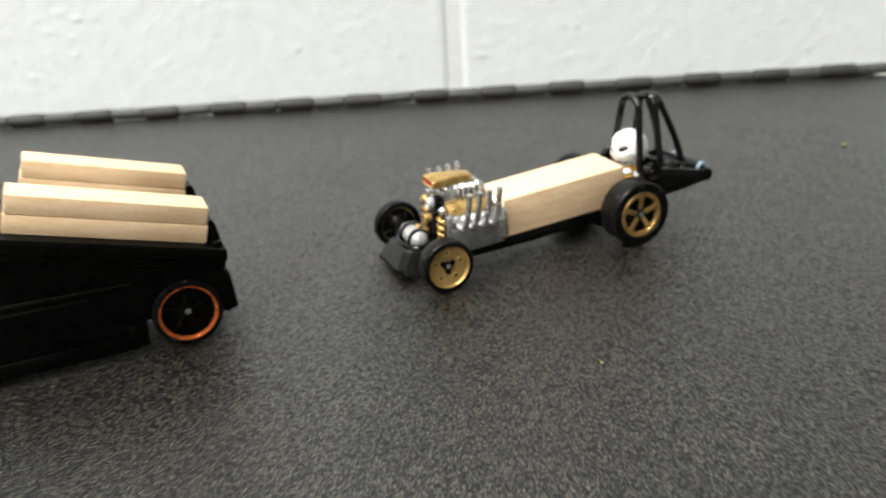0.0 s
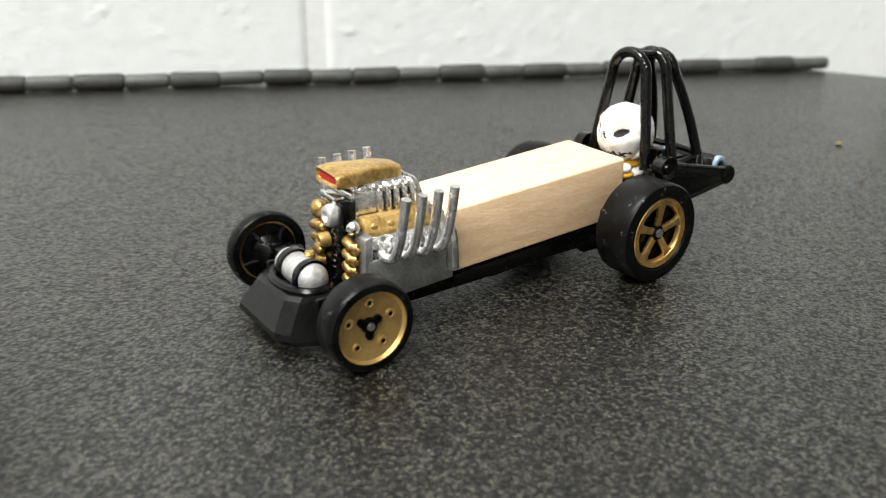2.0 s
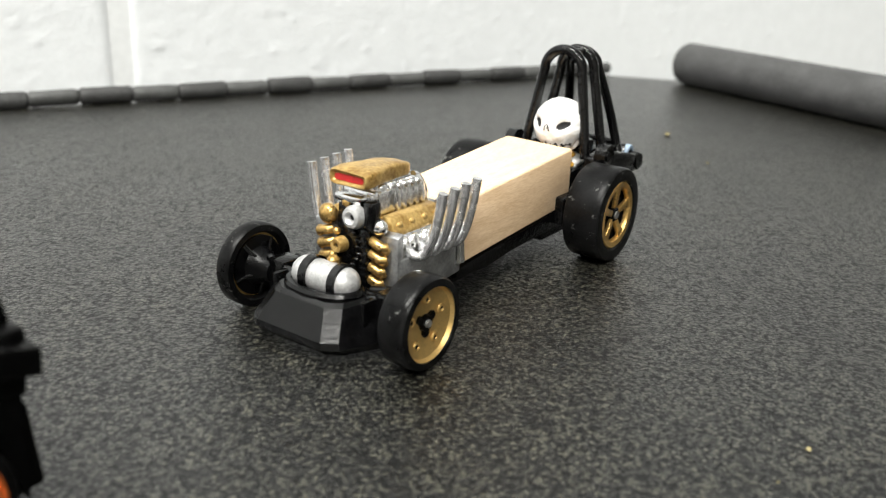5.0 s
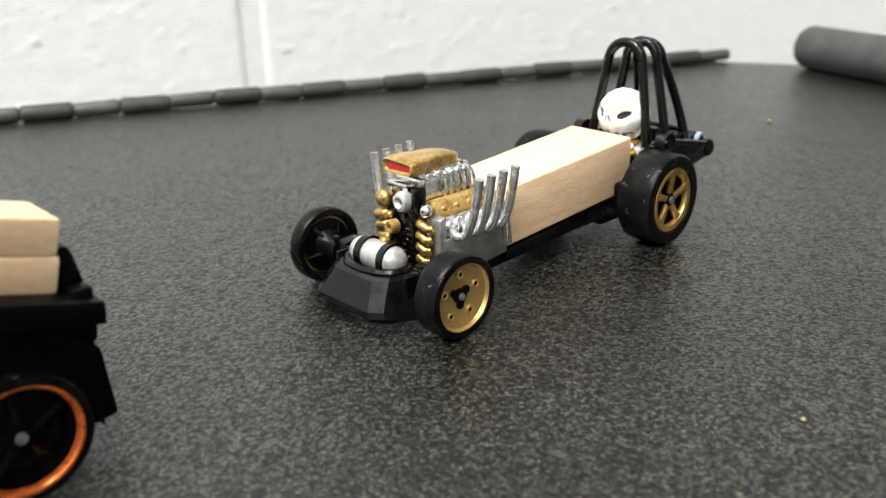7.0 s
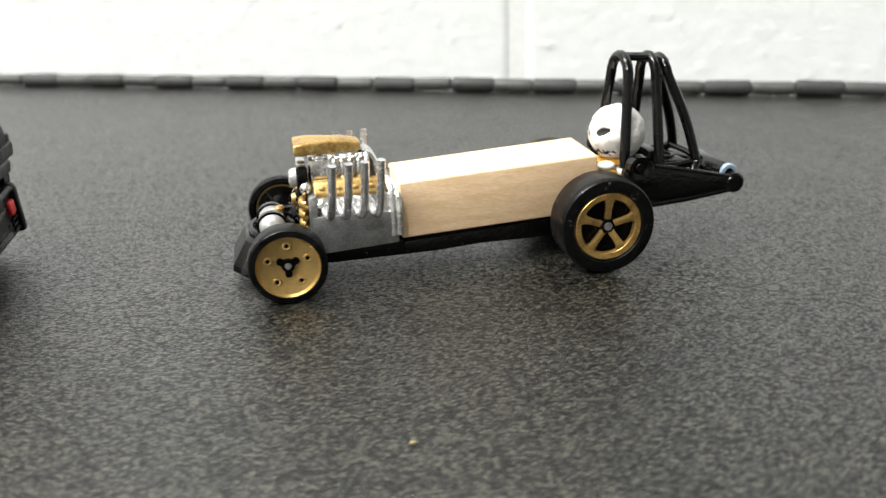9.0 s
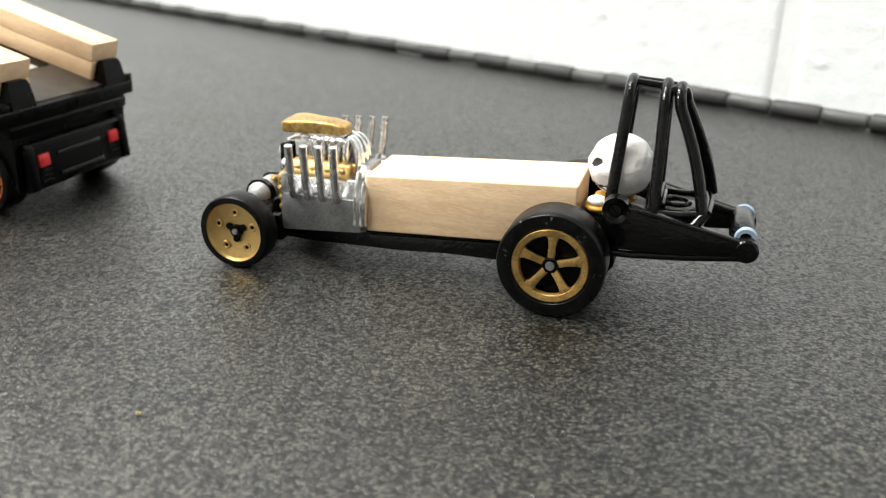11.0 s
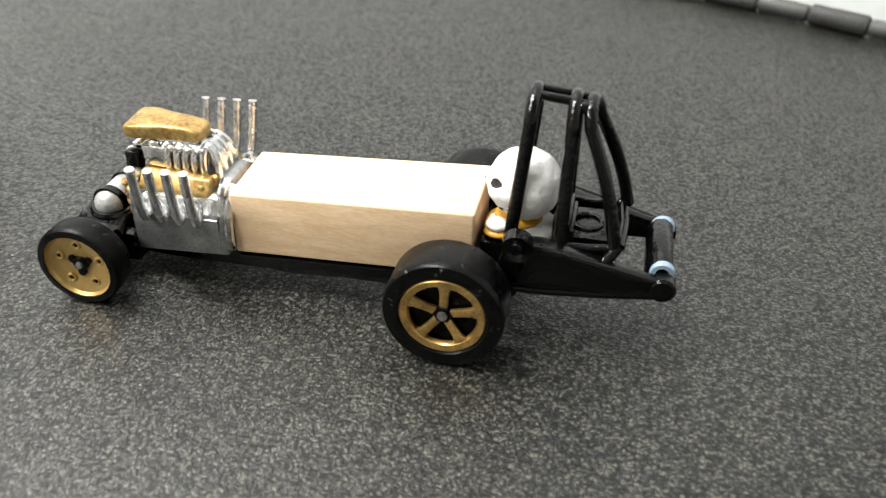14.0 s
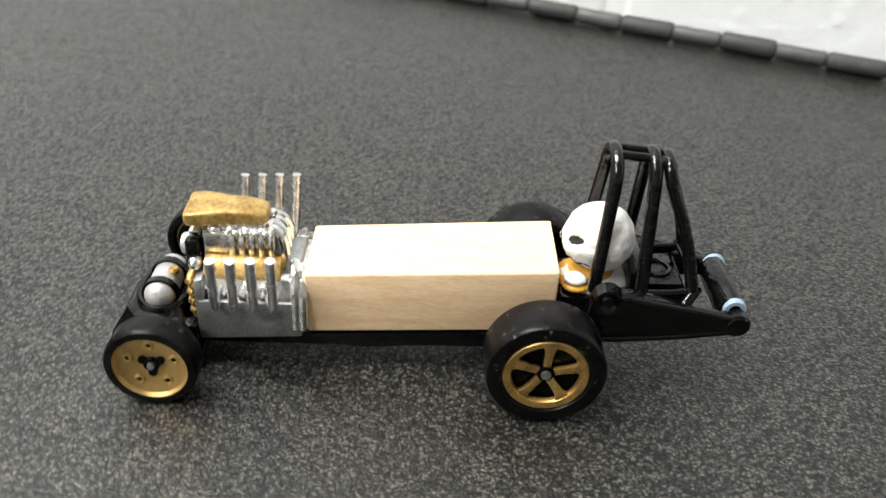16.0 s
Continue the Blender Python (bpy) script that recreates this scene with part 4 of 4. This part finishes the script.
def truck_wheel(x, s):
    R, o, i, rim = 6.35, -15.3, -9.8, 5.45
    k = -s
    z = R
    wheel = part("wheel", lathe(tyre(R, o, i, rim, k), (x, 0, z), 56), TYRE, truck, "black plastic tyre")
    part("rim_ring", lathe([(5.5, (o + 0.35) * k), (5.45, (o + 0.05) * k), (5.1, (o + 0.05) * k), (4.85, (o + 0.4) * k), (4.8, (o + 0.8) * k), (5.5, (o + 0.8) * k)], (x, 0, z), 56), ORANGE, wheel, "orange chrome rim ring")
    bm = lathe([(0.05, (o + 1.6) * k), (4.6, (o + 2.2) * k), (4.9, (o + 0.8) * k), (5.3, (o + 0.8) * k), (5.3, (o + 2.7) * k), (0.05, (o + 2.7) * k)], (x, 0, z), 40)
    part("wheel_face", bm, SATIN, wheel, "black wheel face")
    for n in range(5):
        a = radians(90 + 72 * n)
        line = [(x + r * math.cos(a), y * k, z + r * math.sin(a)) for r, y in ((0.6, o + 1.5), (4.6, o + 2.0))]
        part("spoke", tube(line, 0.45, 8), SATIN, wheel)
    part("hub", lathe([(0.05, (o + 1.0) * k), (1.3, (o + 1.0) * k), (1.5, (o + 1.6) * k), (0.05, (o + 1.6) * k)], (x, 0, z), 20), SATIN, wheel)
    part("axle_tip", lathe([(0.05, (o + 0.7) * k), (0.55, (o + 0.75) * k), (0.6, (o + 1.1) * k), (0.05, (o + 1.1) * k)], (x, 0, z), 14), ZAMAC, wheel, "grey metal axle tip")


for s in (-1, 1):
    for x in (-96.3, -146.0):
        truck_wheel(x, s)

# rear fascia with lamps, louvres and bars
bm = prism([(-90.4, 3.9), (-88.3, 3.7), (-87.5, 4.8), (-88.1, 11.2), (-88.9, 12.0), (-90.6, 12.0)], -12.6, 12.6, 0.3)
fascia = part("rear_fascia", bm, TRUCK_BLACK, truck, "gloss black rear panel with moulded bars")


def fx(z):
    return -87.5 - (z - 4.8) / 10.7


for s in (-1, 1):
    bm = prism([(fx(3.9) - 1.5, 4.0), (fx(3.9) + 0.6, 4.2), (fx(11.5) + 0.7, 11.5), (fx(12.1) + 0.2, 12.2), (fx(12.1) - 1.5, 12.2)], s * 11.0, s * 12.9, 0.4)
    part("panel_edge", bm, TRUCK_BLACK, fascia)
bm = prism([(fx(11.1) - 0.5, 11.1), (fx(11.1) + 0.7, 11.2), (fx(12.0) + 0.4, 11.9), (fx(12.0) - 0.5, 12.1)], -11.1, 11.1, 0.25)
part("panel_edge", bm, TRUCK_BLACK, fascia)
for z0, z1 in ((5.3, 6.1), (8.8, 9.6)):
    bm = prism([(fx(z0) - 0.3, z0), (fx(z0) + 0.4, z0), (fx(z1) + 0.4, z1), (fx(z1) - 0.3, z1)], -5.6, 5.6, 0.12)
    part("panel_bar", bm, BLACK, fascia)
for s in (-1, 1):
    y = s * 9.1 + 0.2
    bm = prism([(fx(7.7) - 0.3, 7.7), (fx(7.7) + 0.45, 7.7), (fx(9.9) + 0.45, 9.9), (fx(9.9) - 0.3, 9.9)], y - 1.3, y + 1.3, 0.3)
    part("tail_light", bm, RED_LENS, fascia, "red tail light")
    for n in range(3):
        z = 5.1 + 0.85 * n
        bm = prism([(fx(z) - 0.2, z), (fx(z) + 0.3, z), (fx(z + 0.4) + 0.3, z + 0.4), (fx(z) - 0.2, z + 0.4)], y - 1.4, y + 1.4, 0.08)
        part("louvre", bm, SATIN, fascia)


# ---- wooden blocks loaded on the bed ----
def bed_block(y0, y1, low, thick, x_rear, length, label):
    ang = radians(15.7)
    bm = box(-length, 0, -(y1 - y0) / 2, (y1 - y0) / 2, 0, thick, 0.3)
    for v in bm.verts:
        v.co += Vector((0.12 * noise.noise(v.co * 0.2), 0.1 * noise.noise(v.co * 0.15 + Vector((5, 5, 5))), 0))
    ob = part("wood_block", bm, WOOD)
    px, pz = x_rear + low * math.sin(ang), bed_z(x_rear) + low * math.cos(ang)
    # turned so that its length climbs with the bed towards the cab
    ob.matrix_world = pose(px * MM, (y0 + y1) / 2 * MM, pz * MM, 0, math.degrees(ang), 0)
    tagged(ob, label, "wood block", "wooden blocks on the truck bed")


bed_block(5.7, 13.2, 0.02, 3.4, -90.9, 33.2, "pale bare wood slab lying on the truck bed")
bed_block(5.75, 13.25, 3.43, 3.4, -91.2, 32.8, "pale bare wood slab stacked on another slab")
bed_block(29.2, 36.4, 0.02, 3.4, -91.2, 30.4, "pale bare wood slab lying on the truck bed")
bed_block(29.2, 36.43, 3.43, 3.4, -91.4, 30.0, "pale bare wood slab stacked on another slab")

# ---- concrete blocks of the wall, as pieces ----
JOINT = 6.0
for x0, x1 in ((-400, -JOINT / 2), (JOINT / 2, 400)):
    part("concrete_block", relief_block(x0, x1, -70, 124, 1.2), PAINTED_BLOCK, wall, smooth=180)
plain = {}
for row in range(-4, 10):
    for col in range(-6, 6):
        z0 = -70 + 202 * row
        x0 = col * 404 + (JOINT / 2 if row % 2 == 0 else -198 + JOINT / 2)
        if row == 0 and col in (-1, 0) or z0 < -760 or z0 + 194 > 1850 or x0 < -2100 or x0 + 396 > 2100:
            continue
        if "mesh" not in plain:
            ob = part("concrete_block", box(0, 396, 0, 6, 0, 194, 2.5), PAINTED_BLOCK, wall)
            plain["mesh"] = ob.data
        else:
            ob = new("concrete_block", plain["mesh"])
            ob.parent = wall
        ob.location = (x0 * MM, 0, z0 * MM)
